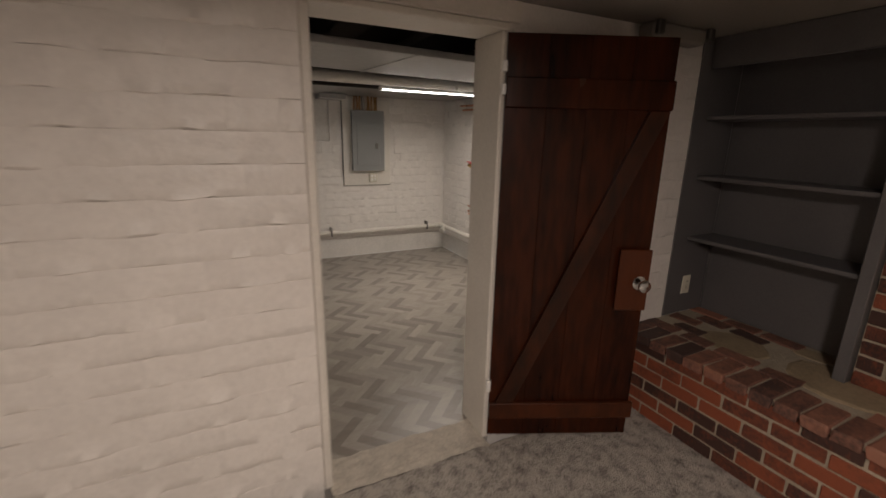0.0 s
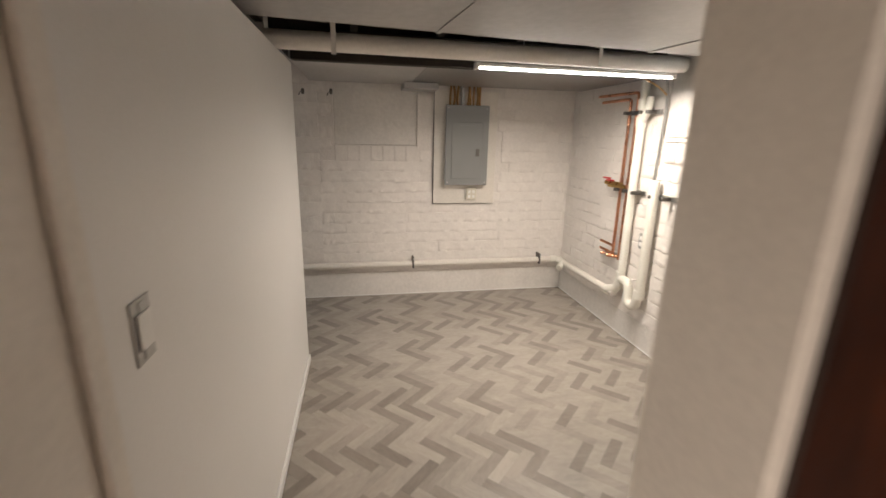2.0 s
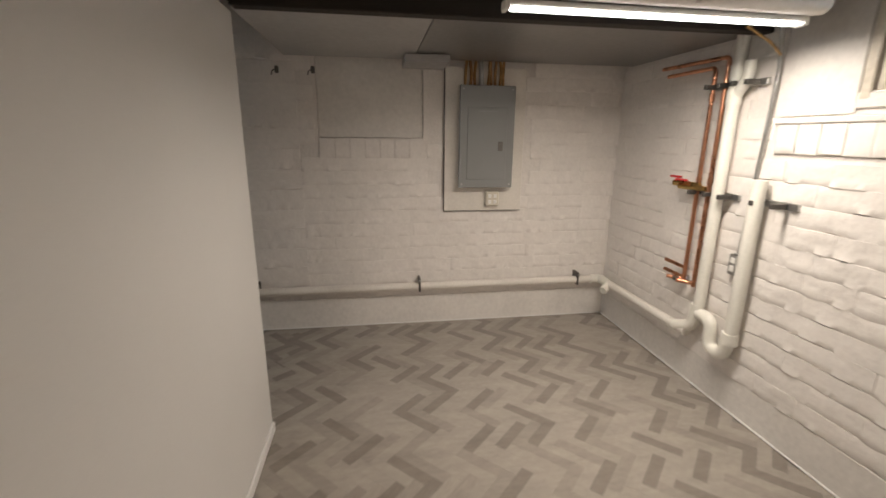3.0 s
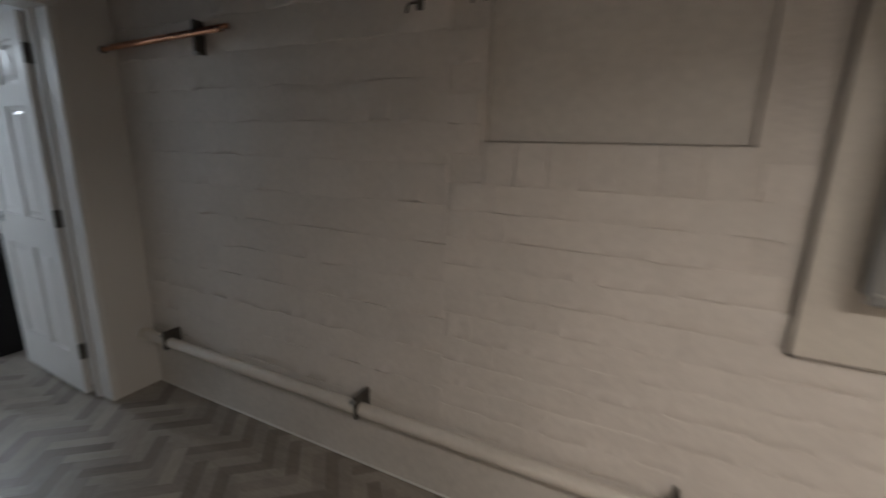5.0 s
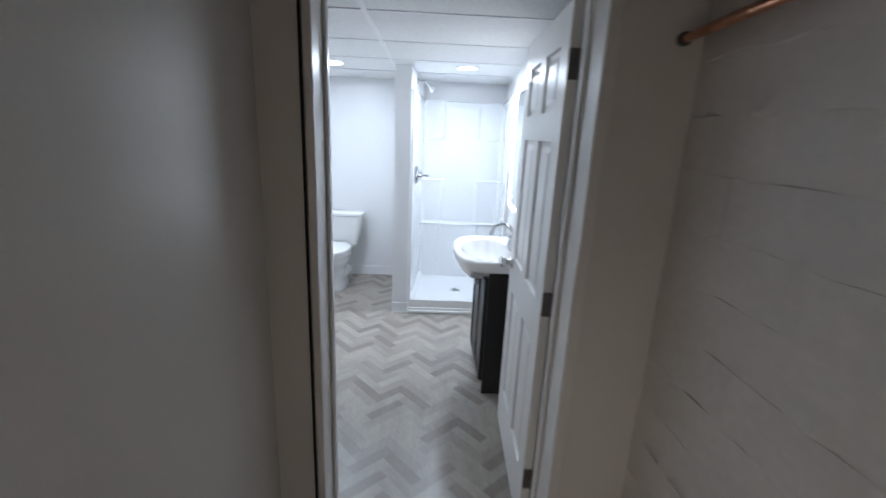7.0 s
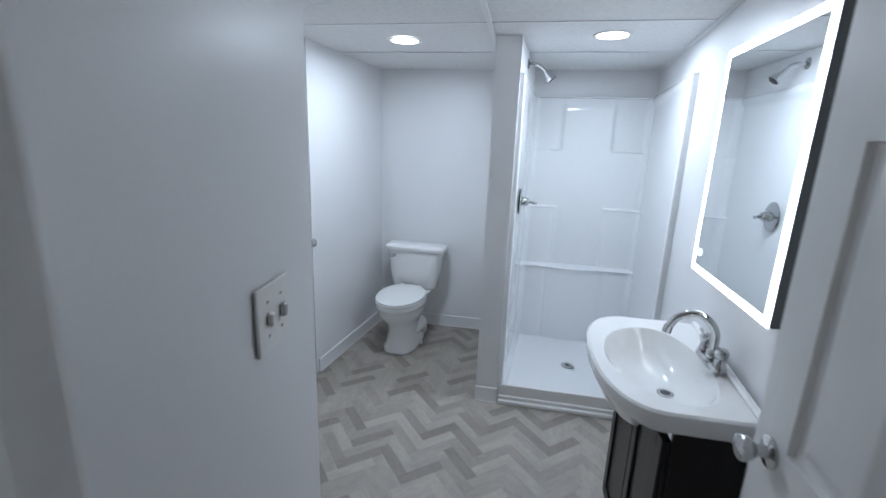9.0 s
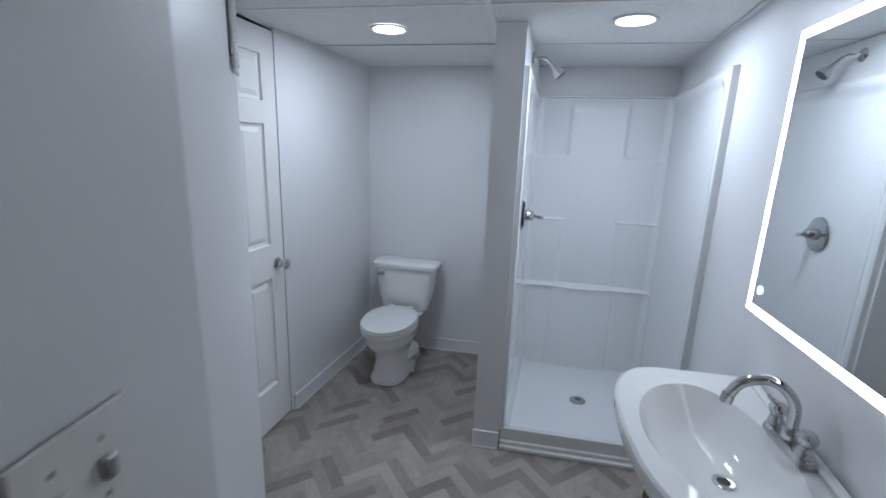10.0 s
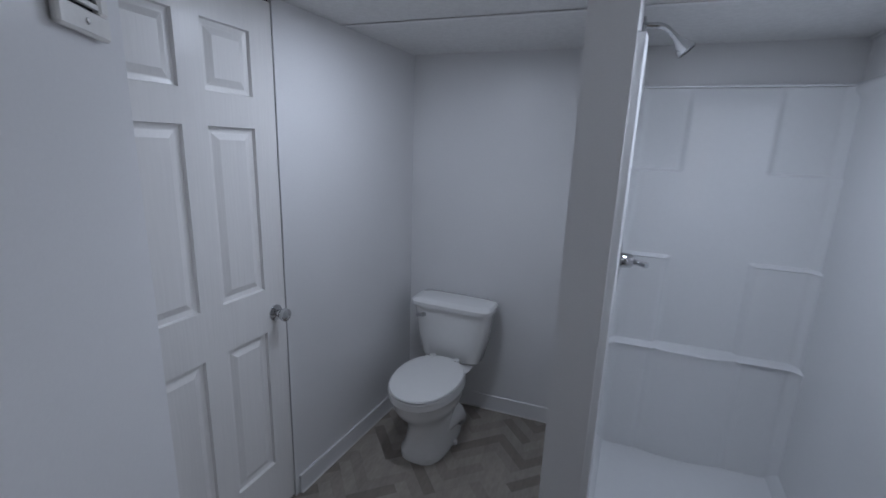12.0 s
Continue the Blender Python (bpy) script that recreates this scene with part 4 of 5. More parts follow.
# switch plate, vent
sw = thing("switch_plate", "white double switch plate on the pale wall", "light switch")
sm = Matrix.Translation((-1.262, 4.1635, 1.222)) @ Matrix(((-0.993, 0, -0.119), (-0.119, 0, 0.993), (0, 1, 0))).to_4x4()
part("plate", box((-0.058, -0.058, 0.0), (0.058, 0.058, 0.006), 0.002, sm), "plastic_white", sw)
for x in (-0.024, 0.024):
    t = part("toggle", box((x - 0.006, -0.012, 0.0062), (x + 0.006, 0.012, 0.016), 0.002, sm), "steel" if x > 0 else "plastic_white", sw)
    for z in (-0.03, 0.03):
        part("screw", lathe([(0.003, 0.006), (0.003, 0.0072), (0, 0.0073)], sm @ Matrix.Translation((x, z, 0)), 8), "steel", t)
vent = thing("wall_vent", "white louvred vent grille high on the angled wall", "vent")
va, vb = Vector((-1.454, 4.14, 0)), Vector((-2.305, 3.618, 0))
vd = (vb - va).normalized()
vn = Vector((-0.523, 0.852, 0))
vm = Matrix((vd.to_4d(), (0, 0, 1, 0), (vn.x, vn.y, 0, 0), (0, 0, 0, 1))).transposed()
vm.translation = Vector((-2.150, 3.7142, 1.834)) + vn * 0.003
part("frame", box((-0.066, -0.125, 0.0), (0.066, -0.09, 0.012), 0.004, vm), "plastic_white", vent)
part("frame", box((-0.066, 0.09, 0.0), (0.066, 0.125, 0.012), 0.004, vm), "plastic_white", vent)
part("frame", box((-0.066, -0.0895, 0.0), (-0.040, 0.0895, 0.012), 0.004, vm), "plastic_white", vent)
part("frame", box((0.040, -0.0895, 0.0), (0.066, 0.0895, 0.012), 0.004, vm), "plastic_white", vent)
# black sheet paints the unlit hollow behind the slats
part("backing", box((-0.040, -0.0895, 0.0005), (0.040, 0.0895, 0.002), 0, vm), "gap", vent)
for k in range(12):
    part("slat", box((-0.040, -0.084 + k * 0.0148, 0.0025), (0.040, -0.084 + k * 0.0148 + 0.0075, 0.010), 0.001, vm), "plastic_white", vent)
part("screw", lathe([(0.005, 0.012), (0.004, 0.0145), (0, 0.015)], vm @ Matrix.Translation((0.0, -0.107, 0)), 8), "steel", vent)

# downlights
for (x, y), nm in (((-3.10, 3.86), 0), ((-3.02, 4.92), 0)):
    dl = thing("downlight", "round recessed ceiling light glowing white", "ceiling light", "bathroom downlights")
    part("trim_ring", lathe([(0.075, 0.0), (0.088, -0.003), (0.09, 0.004), (0.075, 0.006), (0.075, 0.0)], Matrix.Translation((x, y, BATH_TOP - 0.006)), 28), "plastic_white", dl, smooth=True)
    part("diffuser", lathe([(0.0, 0.0), (0.074, 0.0), (0.074, 0.003), (0, 0.003)], Matrix.Translation((x, y, BATH_TOP - 0.0065)), 28), "downlight", dl, "glowing diffuser")

# ---- shower ----
shower = thing("shower_stall", "glossy white one-piece shower stall with moulded shelves", "shower")
SY0, SY1, SXF, SXB = 4.505, 5.315, -3.035, -4.045


def sh(x, v, z):
    """A place in the stall: v from 0 at the partition to 1 at the mirror wall's side."""
    y0 = 4.50 + shear(x)
    y1 = mirror_wall(x) - 0.012
    return Vector((x, y0 + v * (y1 - y0), z))


def grid_skin(nu, nv, f):
    bm = bmesh.new()
    vs = [[bm.verts.new(f(i / nu, j / nv)) for j in range(nv + 1)] for i in range(nu + 1)]
    for i in range(nu):
        for j in range(nv):
            bm.faces.new((vs[i][j], vs[i + 1][j], vs[i + 1][j + 1], vs[i][j + 1]))
    return bm


def smooth_step(a, b, x):
    u = min(1, max(0, (x - a) / (b - a)))
    return u * u * (3 - 2 * u)


# pan with a raised rim and a recessed floor
def pan_at(u, v):
    x = SXF + u * (SXB - SXF)
    edge = min(smooth_step(0, 0.09, u), smooth_step(0, 0.05, 1 - u), smooth_step(0.0, 0.06, v), smooth_step(0.0, 0.06, 1 - v))
    return sh(x, v, 0.115 - 0.065 * edge - 0.008 * edge * (1 - min(1, math.hypot(u - 0.5, v - 0.55) * 2)))


part("pan", grid_skin(44, 40, pan_at), "acrylic", shower, smooth=True)
cb = bmesh.new()
for z0, z1, dx in ((0.0, 0.022, 0.040), (0.0225, 0.045, 0.024), (0.0455, 0.114, 0.012)):
    a, b = sh(SXF, 0, 0), sh(SXF, 1, 0)
    strip((SXF + dx, a.y), (SXF + dx, b.y), dx + 0.01, z0, z1, cb, 0.003)
part("curb", cb, "trim_white", shower, "white stepped curb trim")

SH_TOP = 1.865
LEDGES = (0.64, 1.09, 1.50)


# back panel: a proud centre column, side bays stepped back above each ledge
def back_depth(v, z):
    col = smooth_step(0.25, 0.285, v) * (1 - smooth_step(0.675, 0.71, v))
    side = 1 - col
    bow = max(0, 1 - ((v - 0.48) / 0.21) ** 2)
    d = (0.088 + 0.020 * col * bow) * (1 - smooth_step(0.630, 0.645, z))
    d += side * 0.048 * (1 - smooth_step(1.080, 1.095, z)) * smooth_step(0.625, 0.64, z)
    d += side * 0.022 * (1 - smooth_step(1.490, 1.505, z)) * smooth_step(1.075, 1.09, z)
    d += col * 0.022 * smooth_step(0.60, 0.66, z) * (1 - smooth_step(1.80, 1.86, z))
    groove = math.exp(-((v - 0.235) / 0.012) ** 2) + math.exp(-((v - 0.725) / 0.012) ** 2)
    d -= groove * 0.007 * (1 - smooth_step(0.60, 0.64, z))
    corner = (1 - smooth_step(0, 0.07, v)) + smooth_step(0.93, 1, v)
    return d + 0.045 * corner ** 2


zs = sorted({0.02 + 1.845 * k / 60 for k in range(61)} | {z + d for z in LEDGES for d in (-0.013, -0.008, -0.004, 0.0, 0.004, 0.01)})
bmb = bmesh.new()
grid = [[bmb.verts.new(sh(SXB + 0.02 + back_depth(j / 90, z), j / 90, z)) for j in range(91)] for z in zs]
for i in range(len(zs) - 1):
    for j in range(90):
        bmb.faces.new((grid[i][j], grid[i + 1][j], grid[i + 1][j + 1], grid[i][j + 1]))
part("back_panel", bmb, "acrylic", shower, smooth=True)
part("top_lip", box((SXB, sh(SXB, 0, 0).y, SH_TOP), (SXB + 0.045, sh(SXB, 1, 0).y, SH_TOP + 0.012), 0.004), "acrylic", shower)


def side_panel(v_in, sign, name, front):
    """A side wall of the stall: a flat rolled front and top, rounding into a set-back field."""
    bm = bmesh.new()
    n, mz, r = 60, 90, 0.13
    vs = []
    for i in range(n + 1):
        row = []
        for k in range(mz + 1):
            u, w = (i / n) ** 1.4, 1 - (1 - k / mz) ** 1.4
            x = front + u * (SXB + 0.04 - front)
            top = SH_TOP + 0.014
            z = 0.10 + w * (top - 0.10)
            a, b = front - x, top - z
            inner = r - math.hypot(r - a, r - b) if a < r and b < r else min(a, b)
            off = 0.023 - 0.017 * smooth_step(0.022, 0.075, inner) - 0.006 * (1 - smooth_step(0, 0.012, min(a, b)))
            p = sh(x, v_in, z)
            p.y += sign * off
            row.append(bm.verts.new(p))
        vs.append(row)
    for i in range(n):
        for k in range(mz):
            bm.faces.new((vs[i][k], vs[i + 1][k], vs[i + 1][k + 1], vs[i][k + 1]))
    # front flange back to the wall
    ext = [bm.verts.new(v.co + Vector((0.003, -sign * 0.028, 0))) for v in vs[0]]
    for k in range(mz):
        bm.faces.new((vs[0][k], ext[k], ext[k + 1], vs[0][k + 1]))
    tops = [bm.verts.new(r[-1].co + Vector((0, -sign * 0.03, 0.004))) for r in vs]
    for i in range(n):
        bm.faces.new((vs[i][-1], vs[i + 1][-1], tops[i + 1], tops[i]))
    return part(name, bm, "acrylic", shower, smooth=True)


side_panel(0.0, 1, "side_panel", SXF + 0.012)
side_panel(1.0, -1, "side_panel", SXF + 0.038)
dcx = sh(-3.50, 0.50, 0.047)
drn = part("drain", lathe([(0.045, 0), (0.045, 0.004), (0.036, 0.006), (0, 0.006)], Matrix.Translation(dcx), 24), "steel", shower, "steel drain with slots")
for k in range(3):
    part("slot", box((dcx.x - 0.016 + k * 0.012, dcx.y - 0.016, dcx.z + 0.0062), (dcx.x - 0.010 + k * 0.012, dcx.y + 0.016, dcx.z + 0.0067)), "slot", drn)
shd = thing("wall_shower", "chrome shower head on a bent arm", "shower fitting")
py = 4.495 + shear(-3.40)
part("flange", lathe([(0.03, 0), (0.028, 0.006), (0.012, 0.012), (0, 0.012)], facing((-3.40, py + 0.001, 1.985), (0, 1, 0)), 20), "chrome", shd, smooth=True)
part("arm", tube(bend([(-3.40, py, 1.985), (-3.40, py + 0.065, 1.985), (-3.40, py + 0.105, 1.945)], 0.05, 8), 0.0095, 12), "chrome", shd, smooth=True)
part("head", lathe([(0.012, -0.01), (0.014, 0.01), (0.022, 0.03), (0.036, 0.06), (0.038, 0.075), (0.034, 0.078), (0, 0.076)], facing((-3.40, py + 0.103, 1.947), (0.05, 0.66, -0.75)) @ Matrix.Scale(0.82, 4), 22), "chrome", shd, smooth=True)
part("face", lathe([(0.031, 0.0785), (0.0, 0.080)], facing((-3.40, py + 0.103, 1.947), (0.05, 0.66, -0.75)) @ Matrix.Scale(0.82, 4), 22), "slot", shd)
sv = thing("shower_valve", "round chrome shower valve with lever handle", "shower valve")
vy = sh(-3.40, 0, 0).y + 0.010
part("plate", lathe([(0.085, 0), (0.083, 0.006), (0.06, 0.012), (0.03, 0.016), (0, 0.016)], facing((-3.40, vy, 1.18), (0, 1, 0)), 30), "chrome", sv, smooth=True)
part("hub", lathe([(0.03, 0.014), (0.026, 0.045), (0.02, 0.055), (0, 0.056)], facing((-3.40, vy, 1.18), (0, 1, 0)), 20), "chrome", sv, smooth=True)
part("lever", tube([(-3.40, vy + 0.045, 1.18), (-3.385, vy + 0.070, 1.179), (-3.36, vy + 0.098, 1.178)], [0.012, 0.009, 0.011], 12), "chrome", sv, smooth=True)

# ---- toilet: built along +x, its back to the far wall ----
toilet = thing("toilet", "white two-piece toilet with closed lid", "toilet")
TM = Matrix.Translation((FAR_X + 0.012, 3.752, 0)) @ Matrix.Rotation(radians(-4), 4, "Z") @ Matrix.Scale(0.95, 4, (0, 1, 0))


def tm(rings):
    return [[TM @ p for p in r] for r in rings]


part("tank", loft(tm([oval(0.115, 0, 0.375, 0.075, 0.17, 40, 4), oval(0.118, 0, 0.39, 0.085, 0.185, 40, 4.5), oval(0.122, 0, 0.52, 0.092, 0.215, 40, 5), oval(0.122, 0, 0.685, 0.096, 0.235, 40, 6)])), "ceramic", toilet, smooth=True)
part("tank_lid", loft(tm([oval(0.122, 0, 0.686, 0.098, 0.238, 40, 6), oval(0.124, 0, 0.692, 0.110, 0.250, 40, 6), oval(0.124, 0, 0.715, 0.112, 0.252, 40, 6), oval(0.124, 0, 0.728, 0.100, 0.240, 40, 6), oval(0.124, 0, 0.733, 0.07, 0.20, 40, 5)])), "ceramic", toilet, smooth=True)
lv = part("flush_lever", tube([TM @ Vector((0.222, -0.155, 0.645)), TM @ Vector((0.236, -0.155, 0.645)), TM @ Vector((0.240, -0.195, 0.640))], [0.013, 0.012, 0.008], 10), "chrome", toilet, "chrome flush lever", True)
part("bowl", loft(tm([oval(0.37, 0, 0.0, 0.22, 0.132, 40, 3, 0.235), oval(0.37, 0, 0.03, 0.22, 0.132, 40, 3, 0.235), oval(0.37, 0, 0.06, 0.20, 0.118, 40, 2.6, 0.215), oval(0.38, 0, 0.16, 0.19, 0.108, 40, 2.3, 0.20),
                      oval(0.40, 0, 0.22, 0.215, 0.125, 40, 2.2, 0.21), oval(0.43, 0, 0.27, 0.24, 0.160, 40, 2.1, 0.235), oval(0.44, 0, 0.31, 0.25, 0.174, 40, 2.1, 0.25), oval(0.45, 0, 0.352, 0.258, 0.178, 40, 2.1, 0.254), oval(0.45, 0, 0.36, 0.264, 0.186, 40, 2.1, 0.26), oval(0.45, 0, 0.385, 0.262, 0.182, 40, 2.1, 0.258)])), "ceramic", toilet, smooth=True)
part("shelf", loft(tm([oval(0.16, 0, 0.30, 0.12, 0.10, 24, 4), oval(0.16, 0, 0.372, 0.145, 0.155, 24, 5)])), "ceramic", toilet, smooth=True)
part("seat", loft(tm([oval(0.455, 0, 0.388, 0.22, 0.178, 40, 2.15, 0.255), oval(0.455, 0, 0.394, 0.228, 0.186, 40, 2.15, 0.263), oval(0.455, 0, 0.404, 0.226, 0.184, 40, 2.15, 0.261)])), "seat_white", toilet, smooth=True)
part("lid", loft(tm([oval(0.455, 0, 0.4065, 0.222, 0.180, 40, 2.15, 0.257), oval(0.455, 0, 0.412, 0.226, 0.185, 40, 2.15, 0.262), oval(0.455, 0, 0.420, 0.222, 0.18, 40, 2.15, 0.257), oval(0.45, 0, 0.427, 0.15, 0.12, 40, 2.15, 0.18)])), "seat_white", toilet, smooth=True)
for s in (-1, 1):
    part("seat_hinge", loft(tm([oval(0.25, 0.075 * s, 0.39, 0.02, 0.02, 16, 3), oval(0.25, 0.075 * s, 0.425, 0.018, 0.018, 16, 3)])), "seat_white", toilet, smooth=True)
    part("bolt_cap", lathe([(0.018, 0), (0.016, 0.016), (0.008, 0.022), (0, 0.023)], TM @ Matrix.Translation((0.37, 0.135 * s, 0.0)), 14), "ceramic", toilet, smooth=True)
part("trapway", tube([TM @ Vector((0.22, 0.085, 0.06)), TM @ Vector((0.30, 0.10, 0.14)), TM @ Vector((0.40, 0.085, 0.10))], [0.055, 0.06, 0.03], 14), "ceramic", toilet, smooth=True)
part("trapway", tube([TM @ Vector((0.22, -0.085, 0.06)), TM @ Vector((0.30, -0.10, 0.14)), TM @ Vector((0.40, -0.085, 0.10))], [0.055, 0.06, 0.03], 14), "ceramic", toilet, smooth=True)

# ---- vanity ----
VX0, VX1 = -2.335, -1.775
VYF = 5.005
SC = Vector((-2.03, 5.055))
van = thing("vanity_cabinet", "near-black wooden vanity cabinet with two doors", "vanity")
wy = mirror_wall(VX1) - 0.012
part("side", box((VX0, VYF + 0.018, 0.0), (VX0 + 0.018, wy, 0.80), 0.002), "dark_vanity", van)
part("side", box((VX1 - 0.018, VYF + 0.018, 0.0), (VX1, wy, 0.80), 0.002), "dark_vanity", van)
part("bottom", box((VX0 + 0.0185, VYF + 0.018, 0.08), (VX1 - 0.0185, wy, 0.098)), "dark_vanity", van)
part("toe_board", box((VX0 + 0.0185, VYF + 0.03, 0.0), (VX1 - 0.0185, VYF + 0.045, 0.0795)), "dark_vanity", van)
for x0, x1, kx in ((VX0 + 0.004, -2.058, -2.09), (-2.052, VX1 - 0.004, -2.02)):
    d = part("door", box((x0, VYF, 0.09), (x1, VYF + 0.0175, 0.738), 0.003), "dark_vanity", van)
    for a, b in (((x0, 0.09), (x0 + 0.045, 0.738)), ((x1 - 0.045, 0.09), (x1, 0.738)), ((x0 + 0.0455, 0.09), (x1 - 0.0455, 0.14)), ((x0 + 0.0455, 0.688), (x1 - 0.0455, 0.738))):
        part("frame", box((a[0], VYF - 0.008, a[1]), (b[0], VYF - 0.0005, b[1]), 0.002), "dark_vanity", d)
    part("knob", lathe([(0.006, 0), (0.006, 0.012), (0.014, 0.018), (0.013, 0.026), (0, 0.028)], facing((kx, VYF - 0.0085, 0.64), (0, -1, 0)), 16), "chrome", d, "chrome knob", True)


def sink_edge(t):
    """Distance from the bowl's centre to the outline of the top, along the angle t."""
    c, s = math.cos(t), math.sin(t)
    r = 0.0
    while r < 0.6:
        r += 0.004
        x, y = SC.x + r * c, SC.y + r * s
        belly = 4.970 - 0.148 * max(0, 1 - (abs(x - SC.x) / 0.333) ** 2.4) ** 0.48
        if x < -2.365 or x > -1.70 or y > mirror_wall(x) - 0.014 or y < belly:
            break
    return r


sink = thing("vanity_sink", "glossy white belly sink top with integrated bowl", "sink")
N = 72
ang = [k * math.tau / N for k in range(N)]
edge_r = [sink_edge(t) for t in ang]
edge_r = [(edge_r[k - 1] + 2 * edge_r[k] + edge_r[(k + 1) % N]) / 4 for k in range(N)]


def bowl_r(t):
    c, s = math.cos(t), math.sin(t)
    b = 0.125 if s > 0 else 0.185
    return 1 / math.sqrt((c / 0.262) ** 2 + (s / b) ** 2)


rings = []
for q, z in ((0.10, 0.742), (0.35, 0.748), (0.62, 0.768), (0.82, 0.805), (0.94, 0.845), (1.0, 0.862)):
    rings.append([Vector((SC.x + q * bowl_r(t) * math.cos(t), SC.y + 0.02 * (1 - q) + q * bowl_r(t) * math.sin(t), z)) for t in ang])
for q, z in ((1.0, 0.872), (1.0, 0.866), (1.0, 0.835)):
    rings.append([Vector((SC.x + (e if z < 0.87 else max(e - 0.008, bowl_r(t) * 1.03)) * math.cos(t), SC.y + (e if z < 0.87 else max(e - 0.008, bowl_r(t) * 1.03)) * math.sin(t), z)) for t, e in zip(ang, edge_r)])
for q, z in ((0.95, 0.815), (0.85, 0.77), (0.70, 0.73), (0.45, 0.715)):
    rings.append([Vector((SC.x + e * q * math.cos(t), min(SC.y + e * q * math.sin(t), 5.3), 0.806 + (z - 0.806) * smooth_step(0.30, 0.55, -math.sin(t)) if q > 0.6 else z)) for t, e in zip(ang, edge_r)])
part("basin", loft(rings, True, True), "ceramic", sink, smooth=True)
bs = strip((-2.36, mirror_wall(-2.36) - 0.013), (-1.702, mirror_wall(-1.702) - 0.013), -0.024, 0.868, 0.884, bevel=0.006)
part("rear_ledge", bs, "ceramic", sink)
pl = part("drain", lathe([(0.026, 0.0), (0.026, 0.004), (0.018, 0.005), (0, 0.002)], Matrix.Translation((SC.x, SC.y + 0.018, 0.742)), 20), "chrome", sink, "chrome pop-up drain", True)
part("hole", lathe([(0.016, 0.0052), (0, 0.0054)], Matrix.Translation((SC.x, SC.y + 0.018, 0.742)), 16), "slot", pl)
fa = thing("faucet", "chrome gooseneck faucet with two handles", "faucet")
FY = mirror_wall(-2.03) - 0.058
part("base", loft([oval(-2.03, FY, 0.873, 0.085, 0.028, 28, 3), oval(-2.03, FY, 0.884, 0.082, 0.026, 28, 3), oval(-2.03, FY, 0.892, 0.07, 0.02, 28, 3)]), "chrome", fa, smooth=True)
part("spout", tube(bend([(-2.03, FY, 0.89), (-2.03, FY, 0.985), (-2.045, FY - 0.05, 1.03), (-2.06, FY - 0.11, 1.005), (-2.065, FY - 0.128, 0.962)], 0.05, 8), 0.0125, 14), "chrome", fa, smooth=True)
part("aerator", tube([(-2.065, FY - 0.127, 0.968), (-2.066, FY - 0.131, 0.945)], 0.0145, 14), "chrome", fa, smooth=True)
part("collar", lathe([(0.02, 0), (0.018, 0.02), (0.014, 0.03), (0, 0.03)], Matrix.Translation((-2.03, FY, 0.89)), 16), "chrome", fa, smooth=True)
for s in (-1, 1):
    hx = -2.03 + s * 0.058
    hd = part("handle", lathe([(0.02, 0), (0.016, 0.018), (0.013, 0.024), (0.018, 0.032), (0.021, 0.045), (0.015, 0.056), (0, 0.058)], Matrix.Translation((hx, FY, 0.888)), 18), "chrome", fa, smooth=True)
    part("lever", tube([(hx, FY, 0.935), (hx + s * 0.035, FY - 0.008, 0.945)], [0.008, 0.006], 10), "chrome", hd, smooth=True)

# ---- LED mirror ----
mir = thing("led_mirror", "rectangular wall mirror with a glowing LED border", "mirror")
ma = -0.03
MM = Matrix.Translation((-2.365, 5.210, 1.095)) @ Matrix.Rotation(ma, 4, "Z")
MW, MH, BD = 0.585, 0.755, 0.024
part("box", box((0.0, 0.0, 0.0), (MW, 0.036, MH), 0.002, MM), "mirror_back", mir)
part("glass", box((BD, -0.003, BD), (MW - BD, -0.0005, MH - BD), 0, MM), "mirror", mir, "clear mirror glass")
for lo, hi in (((0, 0), (MW, BD)), ((0, MH - BD), (MW, MH)), ((0, BD), (BD, MH - BD)), ((MW - BD, BD), (MW, MH - BD))):
    part("led_border", box((lo[0], -0.0032, lo[1]), (hi[0], -0.0005, hi[1]), 0, MM), "led", mir, "glowing frosted light border")
part("touch_icon", tube([MM @ Vector((0.058 + 0.008 * math.cos(k * math.tau / 16), -0.0055, 0.072 + 0.011 * math.sin(k * math.tau / 16))) for k in range(17)], 0.0015, 6), "touch", mir, "small glowing touch switch")

# ---- pieces: bricks, stones and planks ----
rnd = random.Random(7)
front_bricks = [brick_mesh("brick", 0.05, 0.196, 0.062, s, "brick_red") for s in range(5)]
for c in range(6):
    z = 0.034 + c * 0.0725
    for k in range(9):
        y = 1.60 - k * 0.206 - (0.103 if c % 2 else 0.0)
        if y < -0.1:
            continue
        piece("brick", rnd.choice(front_bricks), hearth, (HX + 0.027 + rnd.uniform(-0.004, 0.003), y, z + rnd.uniform(-0.002, 0.002)), rnd.uniform(-0.015, 0.015))
top_bricks = [brick_mesh("brick", 0.196, 0.088, 0.05, s + 20, "brick_top", 0.004) for s in range(4)]
for k in range(18):
    y = 1.645 - k * 0.101
    piece("brick", rnd.choice(top_bricks), hearth, (HX + 0.085 + rnd.uniform(-0.008, 0.006), y, HEARTH - 0.0225 + rnd.uniform(-0.003, 0.002)), rnd.uniform(-0.02, 0.02))
small = [brick_mesh("brick", 0.088, 0.19, 0.05, s + 40, "brick_top", 0.004) for s in range(4)]
STONES = ((3.345, 1.275, 0.125, 0.15), (3.37, 0.80, 0.17, 0.22), (3.34, 0.28, 0.15, 0.19), (3.58, 1.02, 0.06, 0.10))
